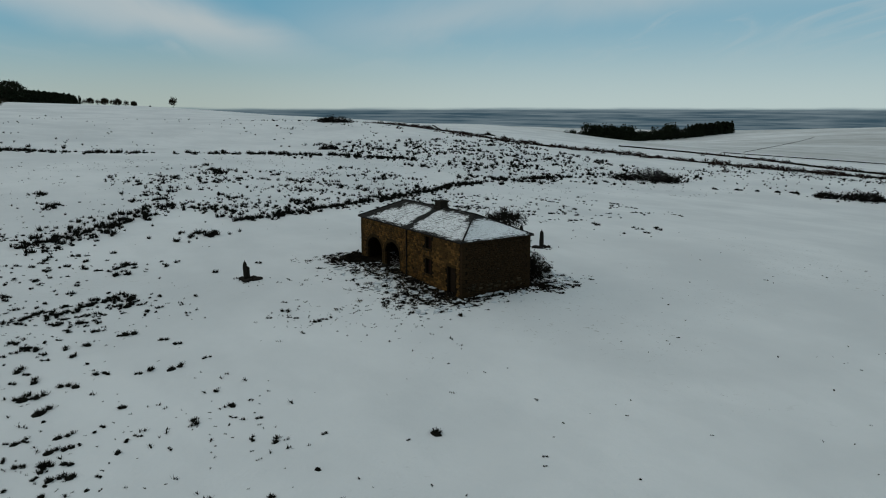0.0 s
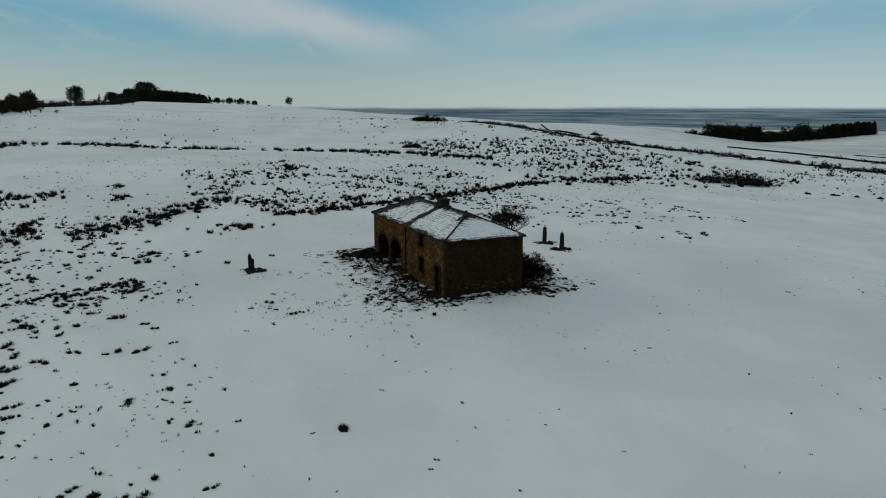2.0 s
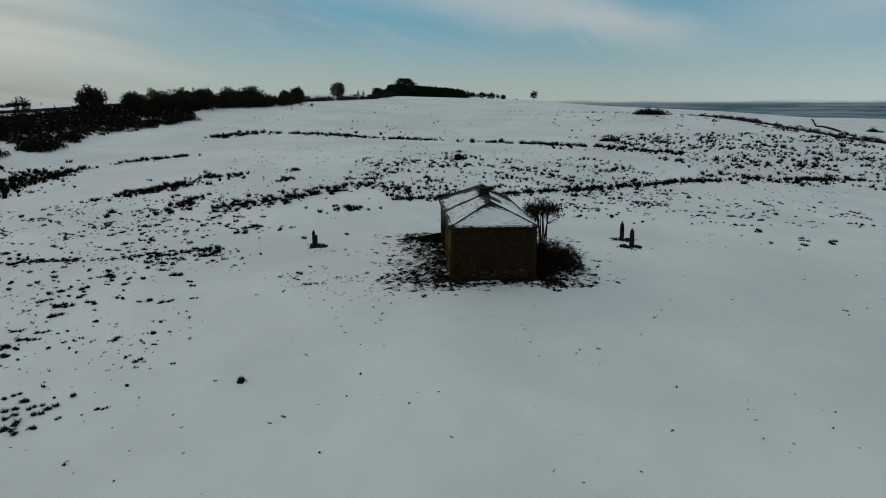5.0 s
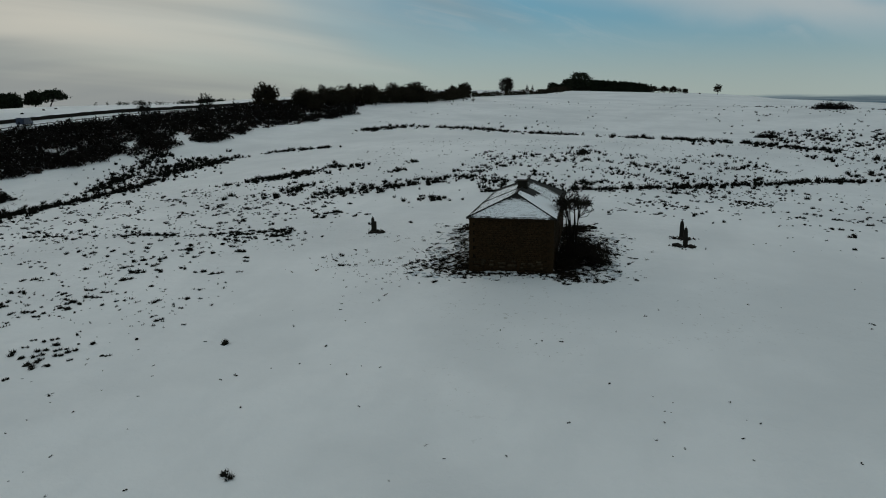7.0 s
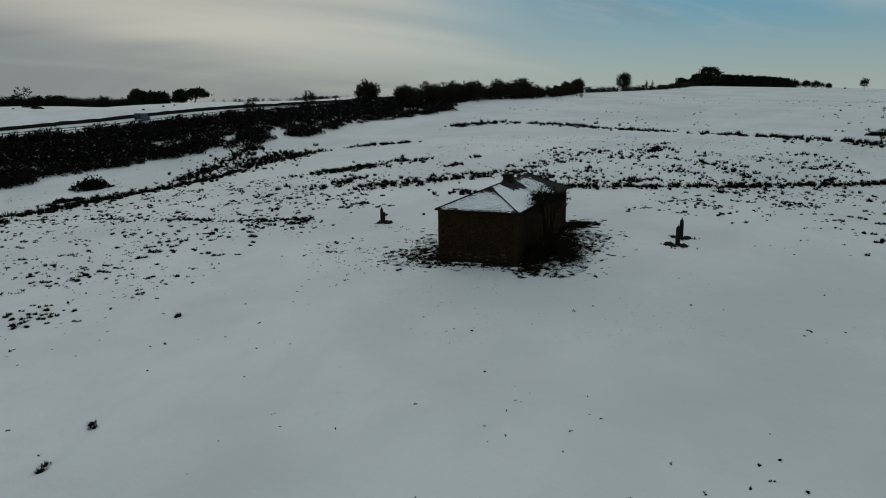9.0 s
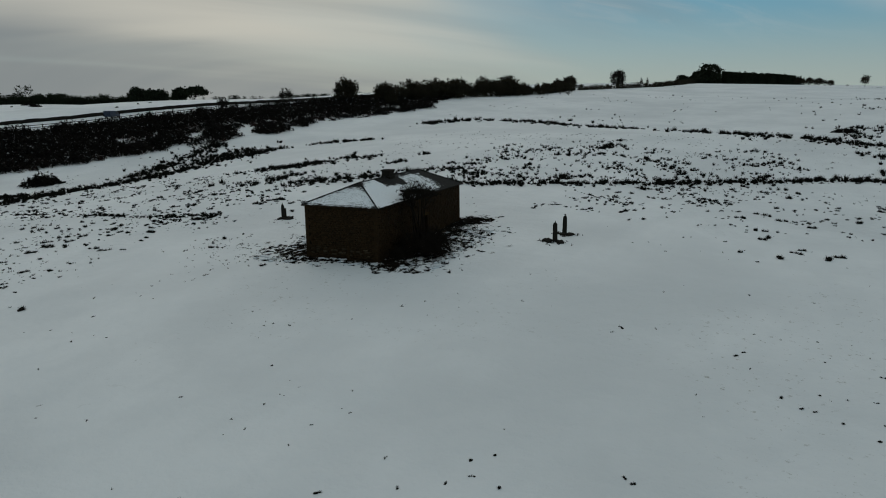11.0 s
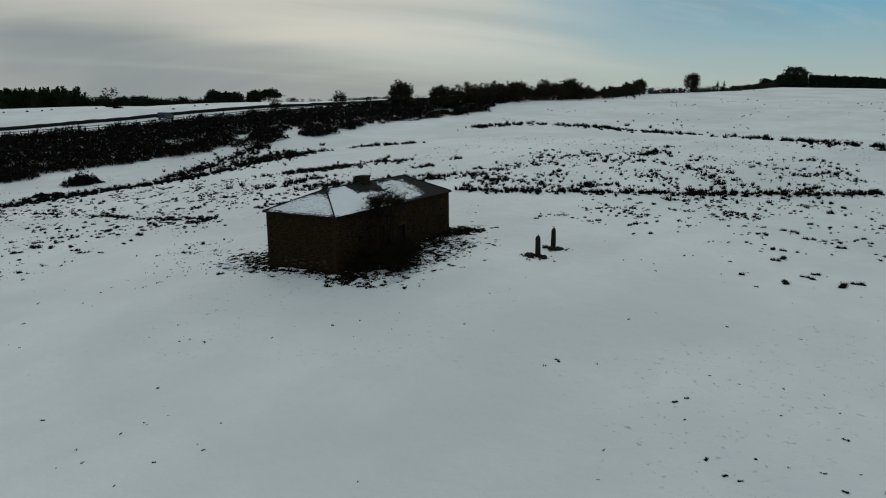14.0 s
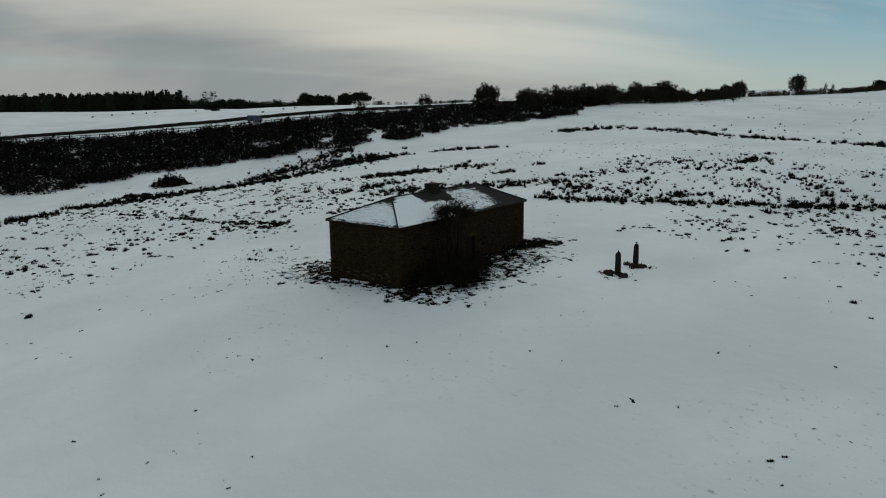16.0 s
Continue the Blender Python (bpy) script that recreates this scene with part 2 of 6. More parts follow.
def slate_with_snow():
    """Stone slates under a thin cover of snow that has slid or melted off in places."""
    n = Nodes("slate_with_snow", 0.85, 0.12)
    x, y, z = n.xyz()
    off = n.math("ABSOLUTE", n.math("SUBTRACT", x, 3.45))
    north = n.math("SUBTRACT", n.math("ADD", 11.9, n.math("MULTIPLY", off, 0.81)), y)
    fine, broad = n.noise(6.5, 4.0, 0.75), n.noise(0.9, 4.0, 0.6)
    keep = n.ramp(n.math("ADD", north, n.math("MULTIPLY", n.math("SUBTRACT", broad, 0.5), 3.4)), 0.2, 2.6)
    stack = n.math("ABSOLUTE", n.math("SUBTRACT", y, 5.45))
    melt = n.ramp(n.math("ADD", stack, n.math("MULTIPLY", n.math("SUBTRACT", broad, 0.5), 1.6)), 0.05, 0.95)
    below = n.math("SUBTRACT", 8.53, z)
    shed = n.math("MULTIPLY", n.ramp(x, 3.4, 3.5), n.ramp(n.math("ADD", below, n.math("SUBTRACT", broad, 0.5)), 0.35, 0.95))
    melt = n.math("MAXIMUM", melt, shed)
    keep = n.math("MULTIPLY", keep, n.math("ADD", 0.40, n.math("MULTIPLY", melt, 0.60)))
    keep = n.math("MULTIPLY", keep, n.math("ADD", 0.62, n.math("MULTIPLY", n.ramp(below, 0.03, 0.35), 0.38)))
    keep = n.math("MULTIPLY", keep, n.math("ADD", 0.72, n.math("MULTIPLY", n.ramp(n.math("SUBTRACT", z, 6.88), 0.0, 0.22), 0.28)))
    course = n.math("FRACT", n.math("MULTIPLY", n.math("SUBTRACT", z, 6.89), 9.9))
    line = n.math("MULTIPLY", n.ramp(course, 0.45, 0.98), n.ramp(n.noise(0.8, 4.0), 0.42, 0.66))
    rough = n.math("ADD", n.math("MULTIPLY", broad, 0.45), n.math("MULTIPLY", fine, 0.62))
    score = n.math("ADD", n.math("MULTIPLY", keep, 0.95), n.math("MULTIPLY", rough, 0.95))
    score = n.math("SUBTRACT", score, n.math("MULTIPLY", line, n.math("ADD", 0.03, n.math("MULTIPLY", fine, 0.36))))
    streak = n.noise(1.5, 4.0, 0.6, n.scaled(1.6, 0.8, 7.0))
    score = n.math("ADD", score, n.math("MULTIPLY", n.math("SUBTRACT", streak, 0.52), 0.75))
    # the back slope: deep clean snow up to the stack, ever thinner beyond it
    end = n.ramp(n.math("ADD", n.math("ADD", y, 0.05), n.math("MULTIPLY", off, 0.98)), 0.03, -0.03)
    back = n.math("MULTIPLY", n.ramp(x, 3.4, 3.5), n.math("SUBTRACT", 1.0, end))
    score = n.math("ADD", score, n.math("MULTIPLY", end, 0.10))
    clean = n.math("SUBTRACT", n.math("MULTIPLY", n.math("SUBTRACT", 1.0, n.ramp(y, 3.2, 5.0)), 0.30), n.math("MULTIPLY", n.ramp(n.math("ADD", y, n.math("MULTIPLY", n.math("SUBTRACT", x, 3.45), 0.3)), 9.6, 13.0), 0.40))
    score = n.math("ADD", score, n.math("MULTIPLY", back, clean))
    # the warm stack keeps the slates above and beside it bare
    drift = n.math("MULTIPLY", n.math("SUBTRACT", broad, 0.5), 1.4)
    beside = n.math("SUBTRACT", 1.0, n.ramp(n.math("ADD", n.math("ABSOLUTE", n.math("SUBTRACT", y, 4.35)), drift), 1.5, 2.3))
    above = n.math("SUBTRACT", 1.0, n.ramp(n.math("ADD", below, n.math("MULTIPLY", drift, 0.25)), 0.45, 0.85))
    score = n.math("SUBTRACT", score, n.math("MULTIPLY", back, n.math("MULTIPLY", n.math("MULTIPLY", beside, above), 0.75)))
    score = n.math("ADD", score, n.math("MULTIPLY", n.math("SUBTRACT", n.noise(9.0, 5.0, 0.8), 0.5), 0.85))
    # thin cover along the hips
    hip = n.math("ABSOLUTE", n.math("SUBTRACT", n.math("SUBTRACT", y, -0.05), n.math("MULTIPLY", off, -0.98)))
    score = n.math("SUBTRACT", score, n.math("MULTIPLY", n.math("SUBTRACT", 1.0, n.ramp(hip, 0.0, 0.8)), n.math("MULTIPLY", fine, 0.30)))
    apex = n.math("MULTIPLY", n.ramp(z, 7.75, 8.4), n.math("SUBTRACT", 1.0, n.ramp(y, -0.4, 0.5)))
    score = n.math("SUBTRACT", score, n.math("MULTIPLY", apex, n.math("MULTIPLY", fine, 0.62)))
    white = n.ramp(score, 1.19, 1.42)
    grit = n.math("MULTIPLY", n.ramp(n.noise(11.0, 3.0, 0.7), 0.51, 0.64), n.ramp(n.noise(0.9, 4.0), 0.30, 0.54))
    grit = n.math("MULTIPLY", grit, n.math("SUBTRACT", 0.9, n.math("MULTIPLY", n.math("MULTIPLY", back, n.math("SUBTRACT", 1.0, n.ramp(y, 3.2, 5.0))), 0.8)))
    white = n.math("MULTIPLY", white, n.math("SUBTRACT", 1.0, n.math("MULTIPLY", grit, 0.8)))
    slate = n.mix(n.noise(4.0, 4.0), (0.008, 0.008, 0.008), (0.026, 0.024, 0.021))
    n.bump(rough, 0.4, 0.05)
    return n.done(n.mix(white, slate, (0.84, 0.86, 0.88)))


def speckled(name, a, b, scale=6.0, rough=0.85, snow=0.0):
    n = Nodes(name, rough, 0.08)
    col = n.mix(n.noise(scale, 3.0), a, b)
    col = n.mix(n.math("MULTIPLY", n.island(), 0.5), col, tuple(0.5 * c for c in a))
    if snow:
        up = n.t.nodes.new("ShaderNodeSeparateXYZ")
        n.t.links.new(n.t.nodes.new("ShaderNodeNewGeometry").outputs["Normal"], up.inputs[0])
        lying = n.math("MULTIPLY", n.ramp(n.math("ABSOLUTE", up.outputs[2]), 0.55, 0.85), n.ramp(n.noise(0.9, 3.0), 0.62 - snow, 0.72 - snow))
        col = n.mix(lying, col, SNOW_LIGHT)
    return n.done(col)


SNOW = snow_ground()
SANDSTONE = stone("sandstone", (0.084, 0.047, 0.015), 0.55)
# sandstone of the back and end walls, their shade darkened into the colour
SHADED_STONE = stone("shaded_sandstone", (0.032, 0.0185, 0.0085), 0.0, 0.86)
MORTAR = stone("mortar_core", (0.012, 0.008, 0.004))
# core toned to the shade-darkened stone, so its joints hardly show
SHADED_CORE = stone("shaded_core", (0.028, 0.0165, 0.0075))
PALE_STONE = stone("lichened_sandstone", (0.072, 0.052, 0.032), 0.0, 0.5)
DRESSED = stone("dressed_stone", (0.046, 0.027, 0.009))
POST_STONE = stone("gatepost_stone", (0.026, 0.023, 0.019))
FIELD_STONE = stone("field_wall_stone", (0.024, 0.021, 0.018))
SLATE = slate_with_snow()
LEAD = speckled("ridge_stone", (0.014, 0.013, 0.012), (0.034, 0.032, 0.030), 5.0, 0.9)
IRON = speckled("iron_pipe", (0.010, 0.009, 0.008), (0.024, 0.017, 0.012), 9.0, 0.75)
OLD_WOOD = speckled("old_wood", (0.07, 0.045, 0.028), (0.14, 0.10, 0.065), 7.0, 0.85)
DARK_WOOD = speckled("dark_wood", (0.016, 0.010, 0.006), (0.034, 0.020, 0.011), 7.0, 0.9)
RED_WOOD = speckled("red_brown_boards", (0.026, 0.010, 0.006), (0.042, 0.016, 0.009), 7.0, 0.9)
FLOOR = speckled("earth_floor", (0.03, 0.024, 0.018), (0.06, 0.05, 0.035), 3.0)
RUSH = speckled("rush", (0.006, 0.007, 0.005), (0.017, 0.015, 0.010), 2.0)
PACKED_SNOW = speckled("packed_snow", (0.62, 0.65, 0.68), (0.82, 0.84, 0.87), 2.5, 0.7)
STRAW = speckled("dead_stalks", (0.006, 0.005, 0.004), (0.024, 0.017, 0.010), 2.0)
PALE_STRAW = speckled("pale_straw", (0.07, 0.058, 0.042), (0.17, 0.14, 0.10), 3.0)
GORSE = speckled("gorse", (0.006, 0.006, 0.005), (0.018, 0.013, 0.010), 0.4, 0.85, 0.03)
HEATHER = speckled("heather", (0.018, 0.010, 0.008), (0.042, 0.022, 0.016), 0.5, 0.85, 0.12)
BARK = speckled("bark", (0.012, 0.010, 0.008), (0.030, 0.025, 0.020), 4.0)
TWIG = speckled("twigs", (0.010, 0.008, 0.006), (0.024, 0.019, 0.014), 3.0)
BRAMBLE = speckled("bramble_twigs", (0.009, 0.007, 0.005), (0.022, 0.016, 0.011), 3.0)
NEEDLE = speckled("dark_foliage", (0.010, 0.015, 0.009), (0.026, 0.032, 0.016), 0.5)
BRACKEN = speckled("twiggy_wood", (0.022, 0.018, 0.012), (0.042, 0.036, 0.020), 0.5)


# ---- the lie of the land ----
FAR_HILLS = [(-600, 500, 20.5), (-150, 600, 9.1), (350, 500, 35.5), (-500, 0, 11.2), (0, 0, 4.5), (500, 0, -22.9), (0, -450, -6.6), (800, 300, 2.9), (1050, 500, -6.5), (850, 800, -1.1), (800, 1250, -4.6)]
EAST_HILLS = [(620, 760, -2), (740, 640, -26.4), (560, 400, -2), (1000, 720, -8.3), (1020, 480, 14.7), (300, 300, -20.7)]
MOOR_HILLS = [(-300, 350, -9.5), (-150, 330, 2.6), (0, 350, -5.4), (130, 330, 8.8), (-290, 150, -3.3), (-150, 200, 2.4), (250, 180, 7), (280, 60, 4.7), (0, -120, 5.5), (120, -40, 1.3), (-140, -30, -1.5), (520, 470, -7.5)]
SWELLS = [(-140, 60, 5.9), (-100, 40, -7.3), (-95, 85, -6.6), (-120, 115, 9.1), (-80, 130, -7.3), (-95, 180, 1.1), (-60, 30, 0.6), (-50, 70, 0.1), (-50, 110, 4.3), (-40, 155, 0.2), (0, 160, -2.4), (10, 110, 3.4), (5, 65, -6.8), (-30, 40, 5.5), (55, 150, -3.6), (60, 110, 4.8), (70, 70, -0.8), (105, 125, 1.7), (110, 75, -3.8), (145, 60, 2.9), (100, 210, 6.2), (155, 240, -2.1), (35, 35, 3), (40, -10, 0.9), (0, 15, -0.4), (-30, -20, -3.3), (5, -30, 1.2)]
WEST_HILLS = [(-560, 180, -0.3), (-560, 380, -7.1), (-560, 600, -8.1), (-380, 620, -4.0), (-200, 640, 0.5)]
FIELD_HILLS = [(-460, 200, -2.7), (-460, 290, 0.8), (-460, 380, -2.4), (-460, 470, 1.6), (-370, 110, -0.6), (-370, 200, 1.3), (-370, 290, 4.3), (-370, 380, -2.1), (-370, 470, 2.3), (-280, 110, -3.2), (-280, 200, -9.3), (-280, 290, -1.5), (-280, 380, -2.4), (-280, 470, -2.7), (-190, 200, 0.5), (-190, 290, 0.4), (-190, 380, 0.1), (-190, 470, 0.3)]
CREST_HILLS = [(60, 420, 1.9), (60, 600, -1.6), (60, 690, -0.7), (140, 420, -0.5), (140, 510, -1.0), (140, 600, -0.8), (140, 690, 2.3), (220, 420, -1.3), (220, 510, -1.6), (220, 600, -1.8), (220, 690, -4.2), (300, 510, -1.0), (300, 600, -1.5), (300, 690, -12.0), (380, 420, 1.1), (380, 510, 2.6), (380, 600, 0.7), (380, 690, -14.3), (460, 420, 1.2), (460, 510, 3.3), (460, 600, 1.5), (460, 690, -10.1)]
DRIFTS = [(3, -4.5, 0.22), (9, 11, 0.25)]
LAND_BASE = -14.9


def land(x, y):
    """Height of the open moor at x, y (numbers or arrays)."""
    x, y = np.asarray(x, float), np.asarray(y, float)
    z = np.full(np.broadcast(x, y).shape, LAND_BASE)
    for spread, hills in ((420.0, FAR_HILLS), (190.0, EAST_HILLS), (150.0, WEST_HILLS), (110.0, MOOR_HILLS), (70.0, CREST_HILLS), (65.0, FIELD_HILLS), (45.0, SWELLS), (5.5, DRIFTS)):
        for cx, cy, rise in hills:
            z = z + rise * np.exp(-((x - cx) ** 2 + (y - cy) ** 2) / (2 * spread**2))
    far = np.clip((np.hypot(x, y) - 1350.0) / 900.0, 0, 1)
    return z - 130.0 * far * far * (3 - 2 * far)


def surface(x, y):
    """Height of the snow at x, y: the land with the ripples of the near pasture."""
    x, y = np.atleast_1d(np.asarray(x, float)), np.atleast_1d(np.asarray(y, float))
    close = np.exp(-((x / 120) ** 2 + ((y - 20) / 130) ** 2))
    ripple = np.array([noise.noise((a * 0.16, b * 0.16, 0.0)) if c > 0.02 else 0.0 for a, b, c in zip(x.ravel(), y.ravel(), close.ravel())])
    return land(x, y) + close * 0.10 * ripple.reshape(x.shape)


def rows_of(lo, hi, step, far, growth):
    """Grid lines: even between lo and hi, ever wider out to far."""
    mid = list(np.arange(lo, hi + 0.01, step))
    out, w, v = [], step, hi
    while v < far:
        w *= growth
        v += w
        out.append(v)
    back, w, v = [], step, lo
    while v > -far:
        w *= growth
        v -= w
        back.append(v)
    return np.array(back[::-1] + mid + out)


def soup(name, verts, tris, mat, parent=None):
    """A mesh straight from arrays of corners and triangles."""
    verts, tris = np.asarray(verts, np.float32), np.asarray(tris, np.int32)
    me = bpy.data.meshes.new(name)
    me.vertices.add(len(verts))
    me.vertices.foreach_set("co", verts.ravel())
    me.loops.add(tris.size)
    me.loops.foreach_set("vertex_index", tris.ravel())
    me.polygons.add(len(tris))
    me.polygons.foreach_set("loop_start", np.arange(0, tris.size, 3, dtype=np.int32))
    me.polygons.foreach_set("loop_total", np.full(len(tris), 3, np.int32))
    me.update(calc_edges=True)
    me.validate()
    me.materials.append(mat)
    ob = new(name, me)
    ob.parent = parent
    return ob


rng = np.random.default_rng(7)
gx, gy = rows_of(-168, 66, 1.5, 4600, 1.07), rows_of(-62, 180, 1.5, 4600, 1.07)
GX, GY = np.meshgrid(gx, gy)
GZ = surface(GX, GY)
idx = np.arange(GX.size).reshape(GX.shape)
quads = np.stack([idx[:-1, :-1], idx[:-1, 1:], idx[1:, 1:], idx[1:, :-1]], -1).reshape(-1, 4)
ground = soup("ground", np.stack([GX, GY, GZ], -1).reshape(-1, 3), np.concatenate([quads[:, [0, 1, 2]], quads[:, [0, 2, 3]]]), SNOW)
for f in ground.data.polygons:
    f.use_smooth = True
tagged(ground, "snow-covered rough moorland pasture rolling to the horizon", "ground", kind="structure")


# ---- building blocks ----
ORIGIN = {}


def thing(name, at, label, category, group=""):
    """An empty at a thing's base; its parts are built in world coordinates."""
    ob = new(name)
    ob.location = at
    ORIGIN[ob] = Vector(at)
    return tagged(ob, label, category, group)


def part(name, bm, material, parent, label=""):
    me = bpy.data.meshes.new(name)
    o = ORIGIN.get(parent, Vector((0, 0, 0)))
    bmesh.ops.translate(bm, verts=bm.verts, vec=-o)
    bmesh.ops.recalc_face_normals(bm, faces=bm.faces)
    bm.to_mesh(me)
    bm.free()
    me.materials.append(material)
    ob = new(name, me)
    ob.parent = parent
    ORIGIN[ob] = o
    return tagged(ob, label)


def box(bm, x0, x1, y0, y1, z0, z1, bevel=0.0):
    vs = [bm.verts.new((x, y, z)) for z in (z0, z1) for x, y in ((x0, y0), (x1, y0), (x1, y1), (x0, y1))]
    fs = [bm.faces.new([vs[k] for k in f]) for f in ((3, 2, 1, 0), (4, 5, 6, 7), (0, 1, 5, 4), (1, 2, 6, 5), (2, 3, 7, 6), (3, 0, 4, 7))]
    if bevel:
        bmesh.ops.bevel(bm, geom=list({e for f in fs for e in f.edges}), offset=bevel, segments=1, affect="EDGES")
    return vs


def boxed(x0, x1, y0, y1, z0, z1, bevel=0.0):
    bm = bmesh.new()
    box(bm, x0, x1, y0, y1, z0, z1, bevel)
    return bm


def prism(bm, poly, x0, x1):
    """A polygon in y, z pushed from x0 to x1."""
    a = [bm.verts.new((x0, y, z)) for y, z in poly]
    b = [bm.verts.new((x1, y, z)) for y, z in poly]
    bm.faces.new(a)
    bm.faces.new(b[::-1])
    for k in range(len(poly)):
        j = (k + 1) % len(poly)
        bm.faces.new((a[j], a[k], b[k], b[j]))


def tube(bm, a, b, r0, r1, sides=6):
    a, b = Vector(a), Vector(b)
    axis = (b - a).normalized()
    u = axis.orthogonal().normalized()
    v = axis.cross(u)
    rings = []
    for p, r in ((a, r0), (b, r1)):
        rings.append([bm.verts.new(p + r * (math.cos(2 * math.pi * k / sides) * u + math.sin(2 * math.pi * k / sides) * v)) for k in range(sides)])
    for k in range(sides):
        j = (k + 1) % sides
        bm.faces.new((rings[0][k], rings[0][j], rings[1][j], rings[1][k]))
    bm.faces.new(rings[0][::-1])
    bm.faces.new(rings[1])


# ---- the farm building ----
WX0, WX1, WY0, WY1 = -0.18, 6.92, -3.44, 14.70  # outer faces of the walls
FOOT, EAVE, RIDGE = 1.7, 6.84, 8.50
EX0, EX1, EY0, EY1 = -0.40, 7.13, -3.65, 14.91  # eaves
RY0, RY1, RX = -0.05, 11.95, 3.45  # ridge
T = 0.5
house = thing("farm_building", (RX, 5.6, 2.2), "derelict brown sandstone farm building with snowy hipped slate roof", "building")

# openings of the west wall: two cart arches, two windows, a door (y0, y1, z0, spring, crown)
ARCHES = [(6.85, 9.70, 2.2, 3.95, 5.08), (10.30, 13.35, 2.2, 3.90, 5.05)]
HOLES = [(1.40, 2.20, 5.52, 6.55), (1.38, 2.20, 3.26, 4.60), (-2.36, -1.34, 2.2, 4.50)]


def arch_z(y, a):
    y0, y1, _, spring, crown = a
    c, half = (y0 + y1) / 2, (y1 - y0) / 2
    s = max(0.0, 1 - ((y - c) / half) ** 2)
    return spring + (crown - spring) * math.sqrt(s)


def open_at(y, z, grow=0.0):
    for y0, y1, z0, z1 in HOLES:
        if y0 - grow < y < y1 + grow and z0 - grow < z < z1 + grow:
            return True
    for a in ARCHES:
        if a[0] - grow < y < a[1] + grow and z < arch_z(min(max(y, a[0]), a[1]), a) + grow:
            return True
    return False


bm = bmesh.new()
cuts = sorted({WY0, WY1, *(v for hole in HOLES for v in hole[:2]), *(v for a in ARCHES for v in np.linspace(a[0], a[1], 15))})
for y0, y1 in zip(cuts, cuts[1:]):
    mid = (y0 + y1) / 2
    arch = [a for a in ARCHES if a[0] < mid < a[1]]
    if arch:
        prism(bm, [(y0, arch_z(y0, arch[0])), (y1, arch_z(y1, arch[0])), (y1, EAVE), (y0, EAVE)], WX0, WX0 + T)
        continue
    z = FOOT
    for hole in sorted((hole for hole in HOLES if hole[0] <= mid <= hole[1]), key=lambda hole: hole[2]):
        if hole[2] > z + 0.01:
            prism(bm, [(y0, z), (y1, z), (y1, hole[2]), (y0, hole[2])], WX0, WX0 + T)
        z = hole[3]
    prism(bm, [(y0, z), (y1, z), (y1, EAVE), (y0, EAVE)], WX0, WX0 + T)
part("wall_west", bm, MORTAR, house, "sandstone front wall with two cart arches, door and windows")

EDOOR = (5.70, 6.65, 2.2, 4.75)
bm = bmesh.new()
for y0, y1, z0, z1 in ((WY0, EDOOR[0], FOOT, EAVE), (EDOOR[1], WY1, FOOT, EAVE), (EDOOR[0], EDOOR[1], EDOOR[3], EAVE)):
    prism(bm, [(y0, z0), (y1, z0), (y1, z1), (y0, z1)], WX1 - T, WX1)
part("wall_east", bm, SHADED_CORE, house, "dark sandstone back wall with one doorway")
part("wall_south", boxed(WX0 + T, WX1 - T, WY0, WY0 + T, FOOT, EAVE), SHADED_CORE, house)
part("wall_north", boxed(WX0 + T, WX1 - T, WY1 - T, WY1, FOOT, EAVE), SHADED_CORE, house)
part("cross_wall", boxed(WX0 + T, WX1 - T, 5.2, 5.6, FOOT, EAVE - 0.05), MORTAR, house)
part("floor", boxed(WX0 + T, WX1 - T, WY0 + T, WY1 - T, 1.9, 2.3), FLOOR, house)
part("loft_floor", boxed(WX0 + T, WX1 - T, WY0 + T, 5.2, 4.85, 4.97), OLD_WOOD, house)


def stone_box(cx, cy, cz, dx, dy, dz):
    """Corners and triangles of one squared block, its edges not quite true."""
    v = np.array([(x, y, z) for z in (-1, 1) for x, y in ((-1, -1), (1, -1), (1, 1), (-1, 1))], float) * 0.5
    v = v * (dx, dy, dz) + rng.normal(0, 0.008, (8, 3)) + (cx, cy, cz)
    f = [(0, 1, 5), (0, 5, 4), (1, 2, 6), (1, 6, 5), (2, 3, 7), (2, 7, 6), (3, 0, 4), (3, 4, 7), (4, 5, 6), (4, 6, 7), (3, 2, 1), (3, 1, 0)]
    return v, np.array(f)


def courses(lo, hi, taken):
    """Blocks of coursed rubble along a wall: centre, length, height; taken(u, z) tells where there is none."""
    z, out = 2.15, []
    while z < EAVE - 0.10:
        dz = min(rng.uniform(0.15, 0.23), EAVE - z)
        u = lo + rng.uniform(0, 0.2)
        while u < hi - 0.15:
            du = min(rng.uniform(0.20, 0.48), hi - u)
            if not any(taken(u + k * du, z + j * dz) for k in (0.04, 0.5, 0.96) for j in (0.1, 0.9)):
                out.append((u + du / 2, z + dz / 2, du - 0.018, dz - 0.018))
            u += du
        z += dz
    return out


def tight(blocks):
    """The same blocks with joints almost closed."""
    return [(p, z, du + 0.015, dz + 0.015) for p, z, du, dz in blocks]


def facing(name, blocks, place, mat):
    vs, fs, n = [], [], 0
    for u, z, du, dz in blocks:
        v, f = stone_box(*place(u, z, du, dz))
        vs.append(v), fs.append(f + n)
        n += 8
    ob = soup(name, np.concatenate(vs) - np.array(house.location), np.concatenate(fs), mat, house)
    ORIGIN[ob] = ORIGIN[house]
    return tagged(ob, "coursed brown rubble blocks", kind="stuff")


